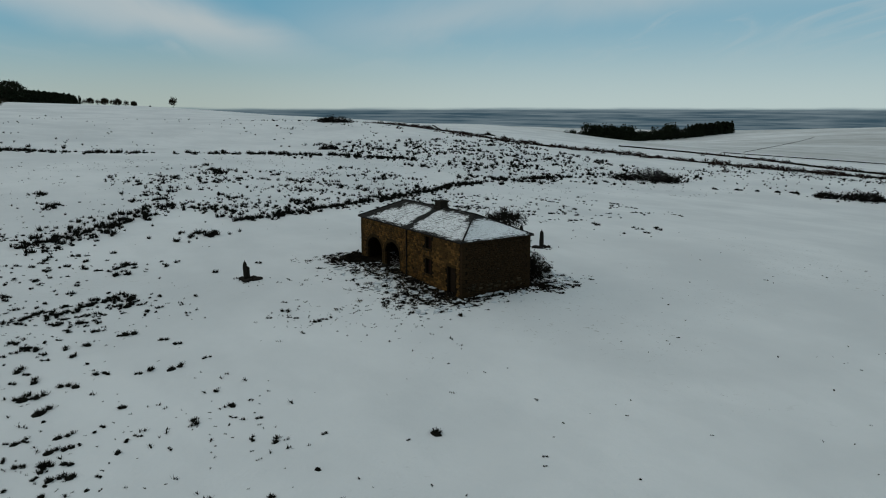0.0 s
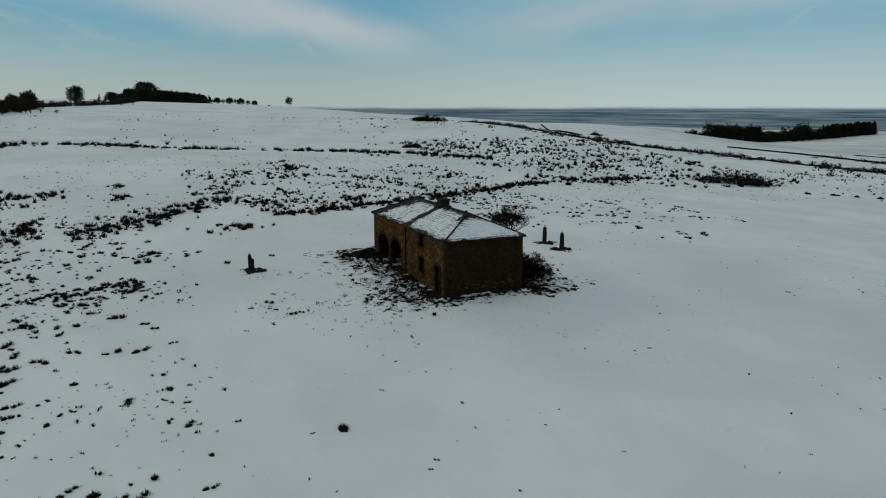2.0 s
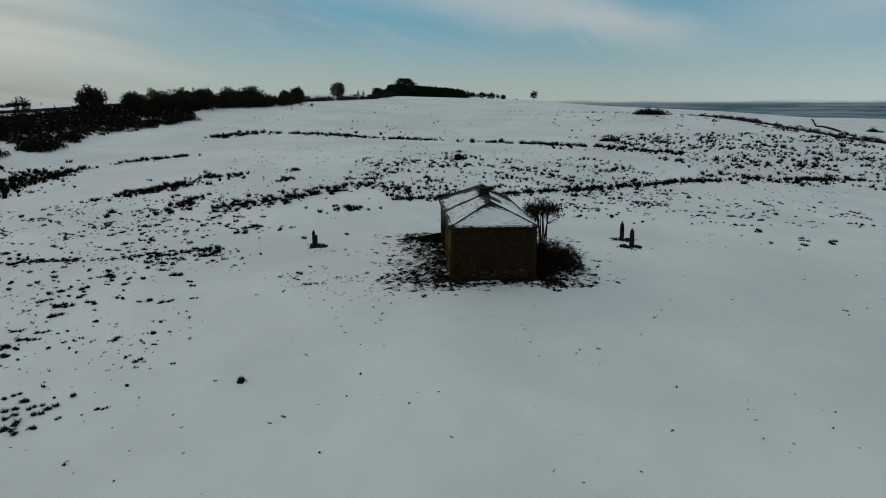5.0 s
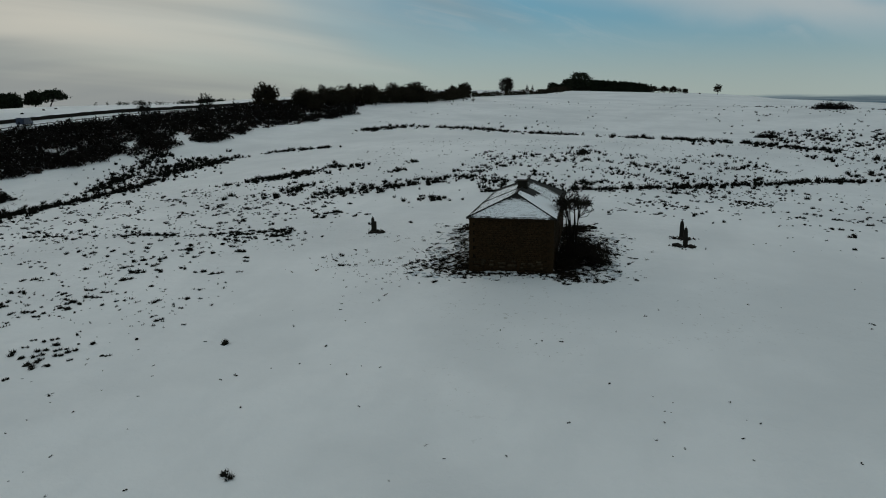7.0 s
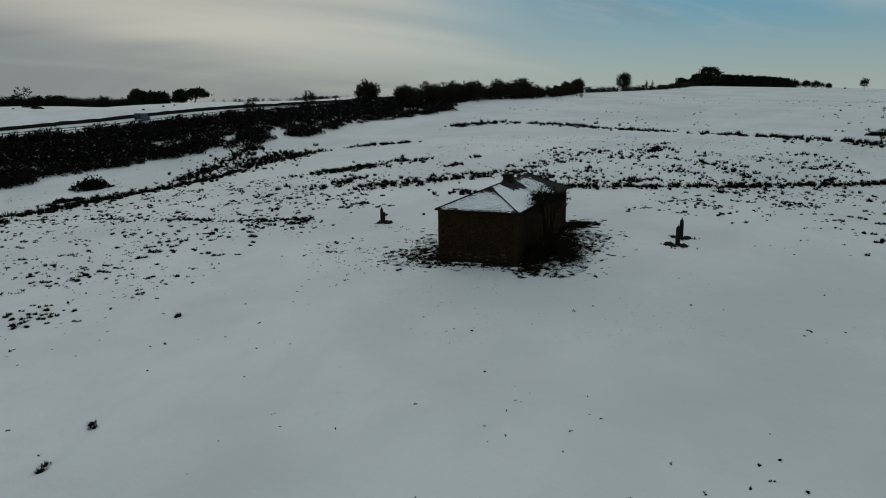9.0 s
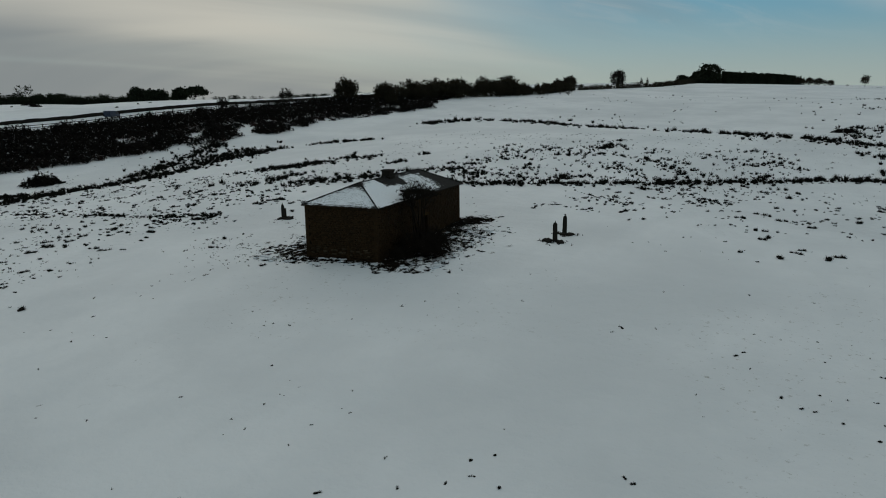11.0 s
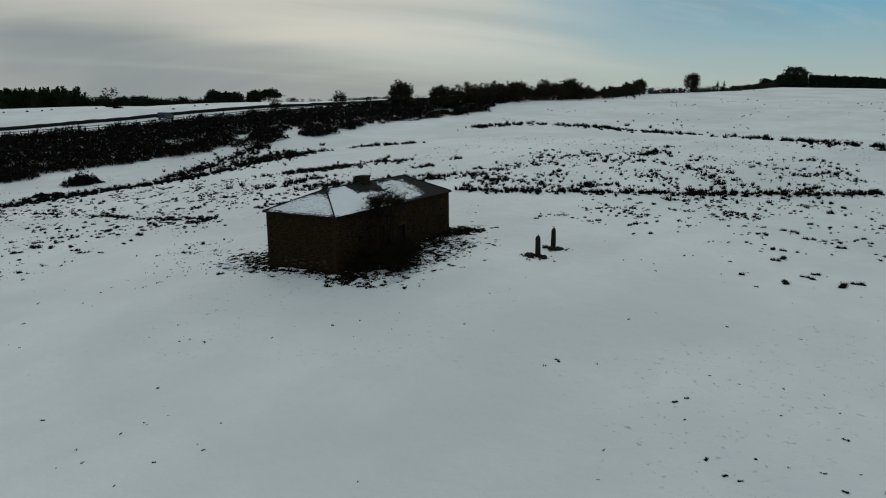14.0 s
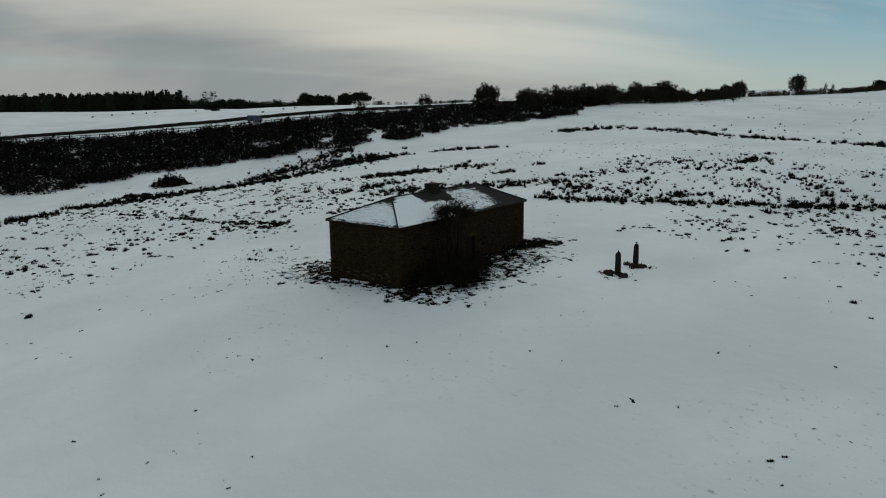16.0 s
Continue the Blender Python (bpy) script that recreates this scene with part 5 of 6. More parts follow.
# hawthorns and trees along the road, then the crest
hawthorn = fan_tree(11, 6.0, 5.2, 1.2, 6, 120, 0.12, 5, 1.0, 0.045, 0.62)
thick_tree = fan_tree(12, 8.8, 8.6, 0.4, 9, 330, 0.18, 8, 1.25, 0.075, 0.6)
for x, y, g, made, label in (
    (-110.5, 149, 0.95, hawthorn, "bare hawthorn on the gorse bank beside the road"),
    (-114, 122, 0.7, hawthorn, "small bare hawthorn on the gorse bank"),
    (-100.5, 171, 1.05, thick_tree, "broad dark tree on the gorse bank"),
    (-93, 185, 0.85, thick_tree, "broad dark tree on the gorse bank"),
    (-86, 178, 0.55, thick_tree, "low dark tree at the end of the bank"),
    (-84, 206, 0.75, thick_tree, "dark tree at the edge of the wood"),
    (-61, 335, 0.9, thick_tree, "dark round tree in the hedgerow on the crest"),
    (-68, 337, 0.7, thick_tree, "smaller dark tree in the hedgerow on the crest"),
):
    plant("hedgerow_tree", made, x, y, label, "tree", TWIG if made is hawthorn else BRACKEN, "trees along the road", size=g, turn=rng.uniform(0, 360))
round_tree = fan_tree(14, 10.6, 9.2, 0.6, 9, 300, 0.26, 6, 1.4, 0.06, 0.5, -0.8)
plant("round_tree", round_tree, -43.4, 377.5, "bare round-crowned tree on the skyline", "tree", TWIG)
sapling = fan_tree(16, 6.4, 2.0, 0.8, 4, 40, 0.08, 5, 0.9, 0.04, 0.6)
for x, y, g in ((-32.5, 392, 0.95), (-29.5, 395, 0.9)):
    plant("sapling", sapling, x, y, "slim bare sapling on the skyline", "tree", TWIG, "saplings on the skyline", size=g, turn=rng.uniform(0, 360))
plant("domed_tree", evergreen(15, 13.0, 10.0, 300, 8, 0.02), -4.8, 528, "large dark domed tree above a conifer belt", "tree", NEEDLE)
plant("lone_tree", evergreen(17, 7.4, 2.7, 80, 6, 0.40), 93, 493, "lone wind-shaped tree on the bare crest", "tree", BRACKEN)
for k, (x, y, g) in enumerate(((58, 665, 0.9), (60, 645, 1.2), (63, 625, 0.9), (66, 610, 1.25), (69, 592, 1.0), (71, 580, 1.2), (74, 562, 0.9), (77, 548, 0.9), (87, 540, 0.35))):
    plant("crest_tree", thick_tree if k % 2 else hawthorn, x, y, "small dark tree on the snowy crest", "tree", BRACKEN, "small trees on the crest", size=g * (0.6 if k % 2 else 0.9), turn=60 * k)


def umbrella_pine(seed, height, width, pads, each, lean, low):
    """A bent bare trunk that forks into limbs, each with a flat pad of needle clumps."""
    r = np.random.default_rng(seed)
    deep = height * (1 - low)
    knee, fork = np.array([lean, 0.3 * lean, height * 0.35]), np.array([0.3 * lean, 0, height * max(0.5, low)])
    segs = [(np.array([1.3 * lean, 0, -0.3]), knee, 0.032 * height, 0.026 * height), (knee, fork, 0.026 * height, 0.02 * height)]
    clumps = []
    for k in range(pads):
        u, a = math.sqrt((k + 0.5) / pads), 2.4 * k + seed
        heart = np.array([0.36 * width * u * math.cos(a), 0.36 * width * u * math.sin(a), height * low + deep * (0.82 - 0.62 * u * r.uniform(0.6, 1.1))])
        wide = width * r.uniform(0.24, 0.36)
        bend = fork + (heart - fork) * 0.5 - (0, 0, 0.04 * height)
        segs += [(fork, bend, 0.012 * height, 0.008 * height), (bend, heart, 0.008 * height, 0.004 * height)]
        d = r.normal(0, 0.55, (34, 3)) * (wide, wide, 0.45 * wide)
        clumps.append(heart + np.abs(d) * (np.sign(d) * (1, 1, 0) + (0, 0, 1)))
    return sticks(segs, 5), flakes(r, np.concatenate(clumps), each, 0.022 * height, 0.034 * height)


for x, y, made, label in (
    (-357, 364, umbrella_pine(21, 16.5, 11.0, 15, 9, 0.3, 0.2), "tall dark pine with a ragged crown beside the wood"),
    (-347, 369, umbrella_pine(22, 16.0, 14.0, 13, 9, -1.6, 0.46), "dark wind-bent pine with a flat crown and bare trunk"),
):
    plant("scots_pine", made, x, y, label, "tree", NEEDLE, "pines by the far field")


def wood(name, kinds, xs, ys, lo, hi, label, mat):
    swell = np.array([noise.noise((x / 6, y / 6, len(xs))) for x, y in zip(xs, ys)])
    size = lo + (hi - lo) * np.clip(0.5 + 0.9 * swell + rng.normal(0, 0.18, len(xs)), 0, 1.1)
    joined = []
    for tr, cr in kinds:
        joined.append((np.concatenate([tr[0], cr[0]]), np.concatenate([tr[1], cr[1] + len(tr[0])])))
    v, f = scatter(joined, xs, ys, size, -0.2)
    return tagged(soup(name, v, f, mat), label, "wood", kind="stuff")


YOUNG = [conifer(75 + k, 7.6, 2.9, 170) for k in range(4)]
SPRUCES = [conifer(70 + k, 10.0, 3.6, 260) for k in range(4)]
BROAD = [evergreen(80 + k, 7.0, 3.4, 80, 6, 0.04) for k in range(4)]
FAR_BROAD = [evergreen(85 + k, 7.0, 3.8, 40, 6, 0.0) for k in range(3)]
THIN = [fan_tree(90 + k, 7.5, 5.0, 1.5, 5, 42, 0.12, 5, 1.2, 0.07) for k in range(3)]
wood("belt_wood", THIN + THIN + BROAD[:1], *along([(-92, 196), (-88, 208), (-82, 224), (-73, 242), (-68, 258)], 260, 4.0, 1.3, -0.6), 0.25, 1.1, "belt of dark scrubby trees along the skyline", BRACKEN)
wood("belt_wood_end", BROAD[:1] + THIN, *along([(-66, 252), (-63, 268), (-60, 284), (-62, 312), (-62, 330)], 230, 3.0, 1.3, -0.3), 0.25, 0.72, "thinning end of a belt of dark scrubby trees", BRACKEN)
wood("hedge_scrub", FAR_BROAD, *along([(-62, 330), (-52, 352), (-46, 368), (-36, 385), (-24, 405), (-18, 440), (-14, 490), (-26, 540)], 460, 1.6, 1.6, -0.7), 0.24, 0.46, "low dark scrub along a far hedge", BRACKEN)
wood("conifer_belt", SPRUCES, *along([(-17, 556), (-6, 552), (6, 560), (20, 610), (34, 660), (48, 715), (61, 768)], 620, 3.0, 1.0, -0.6), 0.78, 1.0, "dark belt of conifers running over the crest", NEEDLE)
wood("conifer_belt_head", SPRUCES, *along([(-29, 560), (-23, 558), (-16, 556)], 90, 2.0, 1.0, -0.6), 0.35, 0.62, "low head of a conifer belt beside a domed tree", NEEDLE)
wood("west_plantation", YOUNG + YOUNG + FAR_BROAD, *along([(-640, 205), (-600, 228), (-560, 250), (-520, 268), (-485, 272), (-462, 274), (-446, 280)], 620, 9.0, 1.0, -0.6), 1.35, 1.9, "dark conifer plantation beyond the far field", NEEDLE)
wood("far_hedge_wood", FAR_BROAD, *along([(-448, 284), (-432, 296), (-415, 312), (-396, 330), (-374, 345)], 460, 4.0, 1.0, -0.6), 0.45, 1.1, "low dark wood beyond the far field", NEEDLE)
wood("pine_clump", BROAD, *along([(-371, 336), (-364, 343), (-359, 348)], 80, 3.0, 1.0, -0.6), 1.3, 1.75, "dense dark clump of trees beside two pines", NEEDLE)
wood("west_skyline_scrub", FAR_BROAD, *along([(-143, 150), (-142, 165), (-141, 184), (-146, 208), (-156, 240), (-168, 268)], 240, 2.0, 1.5, -0.1), 0.10, 0.24, "low scrub on the far west skyline", NEEDLE)
wood("valley_copse", FAR_BROAD, *along([(700, 740), (722, 738), (765, 735), (830, 728), (890, 722), (945, 715)], 380, 7.0, 1.0, -0.6), 1.0, 2.1, "dark copse of mixed trees in a fold of the far fields", NEEDLE)
TALL = [evergreen(95 + k, 7.0, 2.6, 46, 6, 0.3) for k in range(3)]
for line, n in (([(728, 738), (752, 736), (782, 733)], 26), ([(796, 732), (820, 729)], 13), ([(880, 723), (906, 720)], 12)):
    wood("copse_crowns", TALL, *along(line, n, 5.0, 1.0, -0.9), 2.5, 3.3, "tall dark crowns rising out of a distant copse", NEEDLE)
wood("valley_copse_east", SPRUCES, *along([(935, 716), (990, 714), (1028, 712)], 260, 5.0, 1.0, -0.6), 1.5, 2.0, "dense conifer block at the end of the shelter belt", NEEDLE)

# gorse and heather
GORSES = [mound(s, 300, 1.55, 1.65, 0.15) for s in range(8)]
HEATH = [mound(200 + s, 100, 0.8, 1.0, 0.125) for s in range(5)]
LOW = ((-116, -24), (-106, -2), (-102, 12), (-100, 24), (-105, 38), (-103, 50), (-99.5, 61), (-94.5, 78), (-84, 102), (-83, 126), (-77, 154), (-72, 177), (-79, 205), (-82, 228))
ROAD = ((-196, -30), (-176, 8), (-158, 37), (-142, 58), (-129, 83), (-121.5, 107), (-114.5, 138.6), (-111.5, 166), (-108, 205), (-100, 260))


def bent(line, f):
    """The place at the share f of a line's points."""
    k = min(int(f * (len(line) - 1)), len(line) - 2)
    t = f * (len(line) - 1) - k
    return np.array(line[k]) * (1 - t) + np.array(line[k + 1]) * t


def on_bank(n, cut, seed):
    """Places on the slope between the valley floor and the road."""
    spots = []
    while len(spots) < n:
        f, g = rng.uniform(0, 1), rng.uniform(0, 1) ** 0.8
        low, high = bent(LOW, f), bent(ROAD[1:], f)
        p = low + (high + (5.4, -1.9) - low) * g
        gap = noise.noise((p[0] / 8, p[1] / 8, 40.0)) + 0.6 * noise.noise((p[0] / 3, p[1] / 3, seed))
        if gap + rng.normal(0, 0.12) > cut + (0.10 if g < 0.10 else 0.06 if g < 0.4 else 0) - (0.5 if g > 0.55 else 0):
            spots.append(p)
    return np.array(spots).T


for name, kinds, n, cut, lo, hi, mat, label in (
    ("gorse_bank", GORSES, 1900, -0.24, 0.5, 1.3, GORSE, "dark bank of gorse flecked with snow"),
    ("gorse_thicket", GORSES, 430, -0.08, 1.1, 1.8, GORSE, "tall dark gorse bushes on the bank below the road"),
    ("bracken_bank", HEATH, 2000, -0.24, 0.6, 1.3, HEATHER, "low red-brown dead bracken between the gorse bushes"),
):
    xs, ys = on_bank(n, cut, n)
    v, f = scatter(kinds, xs, ys, rng.uniform(lo, hi, n))
    tagged(soup(name, v, f, mat), label, "gorse", kind="stuff")


def gorse_patch(x, y, wide, deep, tall, n, label, turn=0.0, mat=None, grain=0.17):
    r = np.random.default_rng(int(abs(x) * 7 + abs(y)))
    parts_v, parts_f, o = [], [], 0
    c, s = math.cos(radians(turn)), math.sin(radians(turn))
    for k in range(n):
        u, w = r.uniform(-1, 1), r.normal(0, 0.4)
        v, f = mound(int(r.integers(0, 9999)), 330, tall * r.uniform(0.6, 1.05) * (1 - 0.45 * abs(u)), max(deep * 0.55, wide / n * 1.2), grain)
        px, py = u * wide / 2, w * deep / 2
        qx, qy = px * c - py * s, px * s + py * c
        v = v + (qx, qy, float(land(x + qx, y + qy) - land(x, y)) - 0.05)
        parts_v.append(v), parts_f.append(f + o)
        o += len(v)
    ob = soup("gorse_bush", np.concatenate(parts_v), np.concatenate(parts_f), mat or GORSE)
    ob.location = (x, y, float(land(x, y)))
    return tagged(ob, label, "bush")


gorse_patch(-90.0, 39.8, 3.9, 3.6, 2.9, 13, "rounded dark gorse bush standing in the snowy valley", 55)
gorse_patch(-81.5, 27.5, 3.5, 2.0, 1.2, 5, "small dark gorse bush by the west ditch", 60)
gorse_patch(106.8, 71.8, 14, 5, 3.8, 14, "broad dark gorse thicket on the snow field edge", -30)
gorse_patch(131, 32, 16, 4, 2.4, 14, "low dark gorse thicket by the field edge", -42)
gorse_patch(91, 217, 12, 5, 3.2, 14, "dark gorse thicket near the crest", -25)
gorse_patch(101, 250, 10, 4, 1.6, 8, "low gorse thicket behind the crest", -25)
gorse_patch(54, 142, 5.0, 2.5, 1.6, 6, "dark heather clump above the far ditch", -20)
gorse_patch(281, 372, 14, 4, 3.4, 9, "dark thorn scrub beside a distant wall", 40)
for x, y, w in ((126, 44, 3), (120, 50, 2.4), (117, 53, 2.6), (112, 56, 2), (123, 47, 1.6)):
    gorse_patch(x, y, 0.4 * w, 0.55, 0.55, 3, "small dark bush in a line along the snow field", -40, None, 0.1)


# small ones are bush shapes in place of grazing animals; last two are bushes
for x, y, w, tall in ((-381, 179, 1.2, 0.9), (-387, 194, 1.1, 0.9), (-386, 207, 1.5, 1.1), (-384, 215, 1.2, 0.9), (-387, 223, 1.1, 0.9), (-377, 246, 1.1, 0.9), (-138, 104, 0.7, 0.5), (-139, 113, 0.6, 0.45), (-139, 118, 0.6, 0.45), (-371, 257, 6.0, 2.2), (-384, 262, 5.0, 2.0)):
    gorse_patch(x, y, w, 0.6 * w, tall, 3, "dark bush shape in the far snowy field, small ones replacing grazing animals", 70, None, 0.05 + 0.03 * w)


# ---- walls, road and fence ----
def wall_line(name, line, height, width, label, mat, bump=0.12, step=1.6):
    """A rough dry-stone wall that follows the land."""
    p = np.array(line, float)
    seg = np.hypot(*np.diff(p, axis=0).T)
    total = seg.sum()
    at = np.linspace(0, total, max(int(total / step), 3))
    cum = np.concatenate([[0], np.cumsum(seg)])
    xs, ys = np.interp(at, cum, p[:, 0]), np.interp(at, cum, p[:, 1])
    tx, ty = np.gradient(xs), np.gradient(ys)
    ln = np.hypot(tx, ty)
    nxv, nyv = -ty / ln, tx / ln
    zs = land(xs, ys)
    n = len(xs)
    top = height * (1 + rng.normal(0, bump, n))
    ring = [(-width / 2, -0.3), (-width * 0.36, 1.0), (width * 0.36, 1.0), (width / 2, -0.3)]
    vs = []
    for off, hgt in ring:
        jit = rng.normal(0, width * 0.08, n)
        vs.append(np.stack([xs + nxv * (off + jit), ys + nyv * (off + jit), zs + (top if hgt > 0 else hgt)], -1))
    vs = np.stack(vs, 1).reshape(-1, 3)
    fs = []
    for k in range(n - 1):
        for j in range(3):
            a = 4 * k + j
            fs += [(a, a + 1, a + 5), (a, a + 5, a + 4)]
    fs += [(0, 1, 2), (0, 2, 3), (4 * n - 4, 4 * n - 2, 4 * n - 3), (4 * n - 4, 4 * n - 1, 4 * n - 2)]
    return tagged(soup(name, vs, fs, mat), label, "wall", kind="structure")


EAST_WALL = [(116, 232), (119, 209), (126, 180), (132, 160), (144, 146), (156, 134), (162.5, 116), (166.5, 98), (172, 83), (181, 64), (207, 32)]
VALLEY_WALL = [(232, 200), (224, 170), (221.5, 145), (218, 116), (208, 88), (207, 73), (217, 48)]
wall_line("field_wall", EAST_WALL, 0.5, 0.7, "dark dry-stone wall with heather along the moor edge", FIELD_STONE, 0.10)
wall_line("field_wall", VALLEY_WALL, 0.6, 0.6, "dark dry-stone wall across the valley fields", FIELD_STONE, 0.06)
wall_line("field_wall", [(436, 290), (441, 255), (440, 219), (436, 175), (430, 120), (424, 70)], 0.55, 0.7, "thin dark field wall across the far slope", FIELD_STONE)
wall_line("field_wall", [(305, 485), (297, 468), (255, 390), (211, 305), (186, 250)], 0.8, 0.8, "dark wall running over the far crest", FIELD_STONE)
wall_line("field_wall", [(465, 293), (600, 352), (730, 408), (840, 456)], 0.3, 0.5, "faint hedge line on the far hill", FIELD_STONE)
wall_line("field_wall", [(30, 556), (60, 553), (90, 545), (108, 539)], 0.4, 0.6, "low dark wall along the crest", FIELD_STONE)
for line, n, width in ((EAST_WALL, 800, 3.2), (VALLEY_WALL[3:], 90, 1.2), ([(221, 140), (219, 125), (215, 106)], 60, 1.5)):
    xs, ys = along(line, n, width)
    v, f = scatter(HEATH, xs, ys, rng.uniform(0.6, 1.7, len(xs)))
    tagged(soup("wall_heather", v, f, HEATHER), "dark heather growing along a field wall", "heather", kind="stuff")
xs, ys = clumped(120, 190, 30, 90, 420, 9.0, -0.1, 51.0, lambda x, y: 25 < y - 0.9 * (150 - x) - 40 < 60 or rng.uniform() < 0.25)
v, f = scatter(RUSHES, xs, ys, rng.uniform(0.5, 1.1, len(xs)))
tagged(soup("edge_rushes", v, f, RUSH), "low dark rushes along the moor edge", "rushes", kind="stuff")


def shifted(line, d):
    p = np.array(line, float)
    t = np.gradient(p, axis=0)
    t = t / np.hypot(*t.T)[:, None]
    return p + np.stack([-t[:, 1], t[:, 0]], -1) * d


def ribbon(name, line, width, lift, mat, step=3.0):
    p = np.array(line, float)
    cum = np.concatenate([[0], np.cumsum(np.hypot(*np.diff(p, axis=0).T))])
    at = np.arange(0, cum[-1], step)
    c = np.stack([np.interp(at, cum, p[:, 0]), np.interp(at, cum, p[:, 1])], -1)
    rows = []
    for d in np.linspace(-width / 2, width / 2, 5):
        q = shifted(c, d)
        rows.append(np.stack([q[:, 0], q[:, 1], land(q[:, 0], q[:, 1]) + lift], -1))
    edge = []
    for d, s in ((-width / 2 - 0.4, -0.3), (width / 2 + 0.4, -0.3)):
        q = shifted(c, d)
        edge.append(np.stack([q[:, 0], q[:, 1], land(q[:, 0], q[:, 1]) + s], -1))
    rows = [edge[0]] + rows + [edge[1]]
    n = len(c)
    fs = []
    for j in range(len(rows) - 1):
        for k in range(n - 1):
            a, b = j * n + k, (j + 1) * n + k
            fs += [(a, a + 1, b + 1), (a, b + 1, b)]
    return soup(name, np.concatenate(rows), fs, mat)


def slush():
    n = Nodes("road_slush", 0.6, 0.3)
    return n.done(n.mix(n.ramp(n.noise(0.5, 4.0, 0.6), 0.38, 0.62), (0.60, 0.62, 0.63), (0.78, 0.81, 0.83)))


tagged(ribbon("road", ROAD, 4.6, 0.06, slush()), "moorland road under grey slush and packed snow", "road", kind="structure")
wall_line("road_wall", [tuple(q) for q in shifted(ROAD, 5.2)], 0.85, 0.6, "dark dry-stone wall along the far side of the road", FIELD_STONE, 0.05)
fence = new("roadside_fence")
fence_line = shifted(ROAD, -2.9)
cum = np.concatenate([[0], np.cumsum(np.hypot(*np.diff(fence_line, axis=0).T))])
stops = np.arange(20, cum[-1] - 10, 3.2)
fx, fy = np.interp(stops, cum, fence_line[:, 0]), np.interp(stops, cum, fence_line[:, 1])
fz = land(fx, fy)
fence.location = (fx[0], fy[0], fz[0])
ORIGIN[fence] = Vector(fence.location)
tagged(fence, "dark post and rail fence beside the snowy road", "fence")
for k in range(len(fx)):
    part("post", boxed(fx[k] - 0.07, fx[k] + 0.07, fy[k] - 0.07, fy[k] + 0.07, fz[k] - 0.3, fz[k] + 1.25), DARK_WOOD, fence)
    if k + 1 < len(fx):
        for hgt in (0.5, 1.05):
            bm = bmesh.new()
            tube(bm, (fx[k], fy[k], fz[k] + hgt), (fx[k + 1], fy[k + 1], fz[k + 1] + hgt), 0.095, 0.095, 4)
            part("rail", bm, DARK_WOOD, fence)

xs, ys = along([tuple(q) for q in shifted(ROAD, -4.8)], 420, 0.6)
v, f = scatter(GORSES, xs, ys, 0.3 + 0.4 * rng.uniform(0, 1, len(xs)))
tagged(soup("roadside_hedge", v, f, GORSE), "ragged dark hedge of gorse beside the road", "hedge", kind="stuff")

# a blue van on the road
def paint(name, col, rough=0.35, metal=0.0):
    n = Nodes(name, rough, 0.5)
    n.b.inputs["Metallic"].default_value = metal
    return n.done(n.mix(n.math("MULTIPLY", n.ramp(n.noise(2.5, 4.0), 0.4, 0.7), 0.5), col, tuple(0.6 * c + 0.02 for c in col)))


VAN_BLUE, GLASS, RUBBER, LAMP = paint("van_blue", (0.008, 0.016, 0.045)), paint("dark_glass", (0.01, 0.012, 0.014), 0.1), paint("rubber", (0.015, 0.015, 0.015), 0.9), paint("lamp_lens", (0.5, 0.5, 0.48), 0.2)
van = new("van")
tagged(van, "blue panel van on the snowy moorland road", "van")


def van_part(name, bm, mat, parent, label=""):
    me = bpy.data.meshes.new(name)
    bmesh.ops.recalc_face_normals(bm, faces=bm.faces)
    bm.to_mesh(me)
    bm.free()
    me.materials.append(mat)
    ob = new(name, me)
    ob.parent = parent
    return tagged(ob, label)


bm = bmesh.new()
prism(bm, [(-2.5, 0.45), (2.5, 0.45), (2.5, 1.0), (1.75, 1.15), (1.15, 1.95), (-2.4, 2.05), (-2.5, 1.7)], -0.95, 0.95)
bmesh.ops.bevel(bm, geom=list(bm.edges), offset=0.07, segments=2, affect="EDGES")
van_part("body", bm, VAN_BLUE, van)
for x in (-0.97, 0.97):
    bm = bmesh.new()
    prism(bm, [(1.55, 1.2), (1.15, 1.75), (0.3, 1.8), (0.3, 1.2)], x - 0.01, x + 0.01)
    van_part("side_window", bm, GLASS, van)
bm = bmesh.new()
vs = [bm.verts.new(c) for c in ((-0.8, 1.72, 1.22), (0.8, 1.72, 1.22), (0.72, 1.22, 1.88), (-0.72, 1.22, 1.88))]
bm.faces.new(vs)
van_part("windscreen", bm, GLASS, van)
for x in (-0.86, 0.86):
    for y in (-1.55, 1.6):
        bm = bmesh.new()
        tube(bm, (x - 0.12, y, 0.34), (x + 0.12, y, 0.34), 0.34, 0.34, 16)
        wheel = van_part("wheel", bm, RUBBER, van)
        bm = bmesh.new()
        tube(bm, (x - 0.13, y, 0.34), (x + 0.13, y, 0.34), 0.19, 0.19, 12)
        van_part("rim", bm, LAMP, wheel)
    bm = bmesh.new()
    box(bm, x * 0.8 - 0.14, x * 0.8 + 0.14, 2.47, 2.53, 0.75, 0.92)
    van_part("headlight", bm, LAMP, van)
van.matrix_world = pose(-126.5, 91.5, float(land(-126.5, 91.5)) + 0.12, 0, 0, 17)

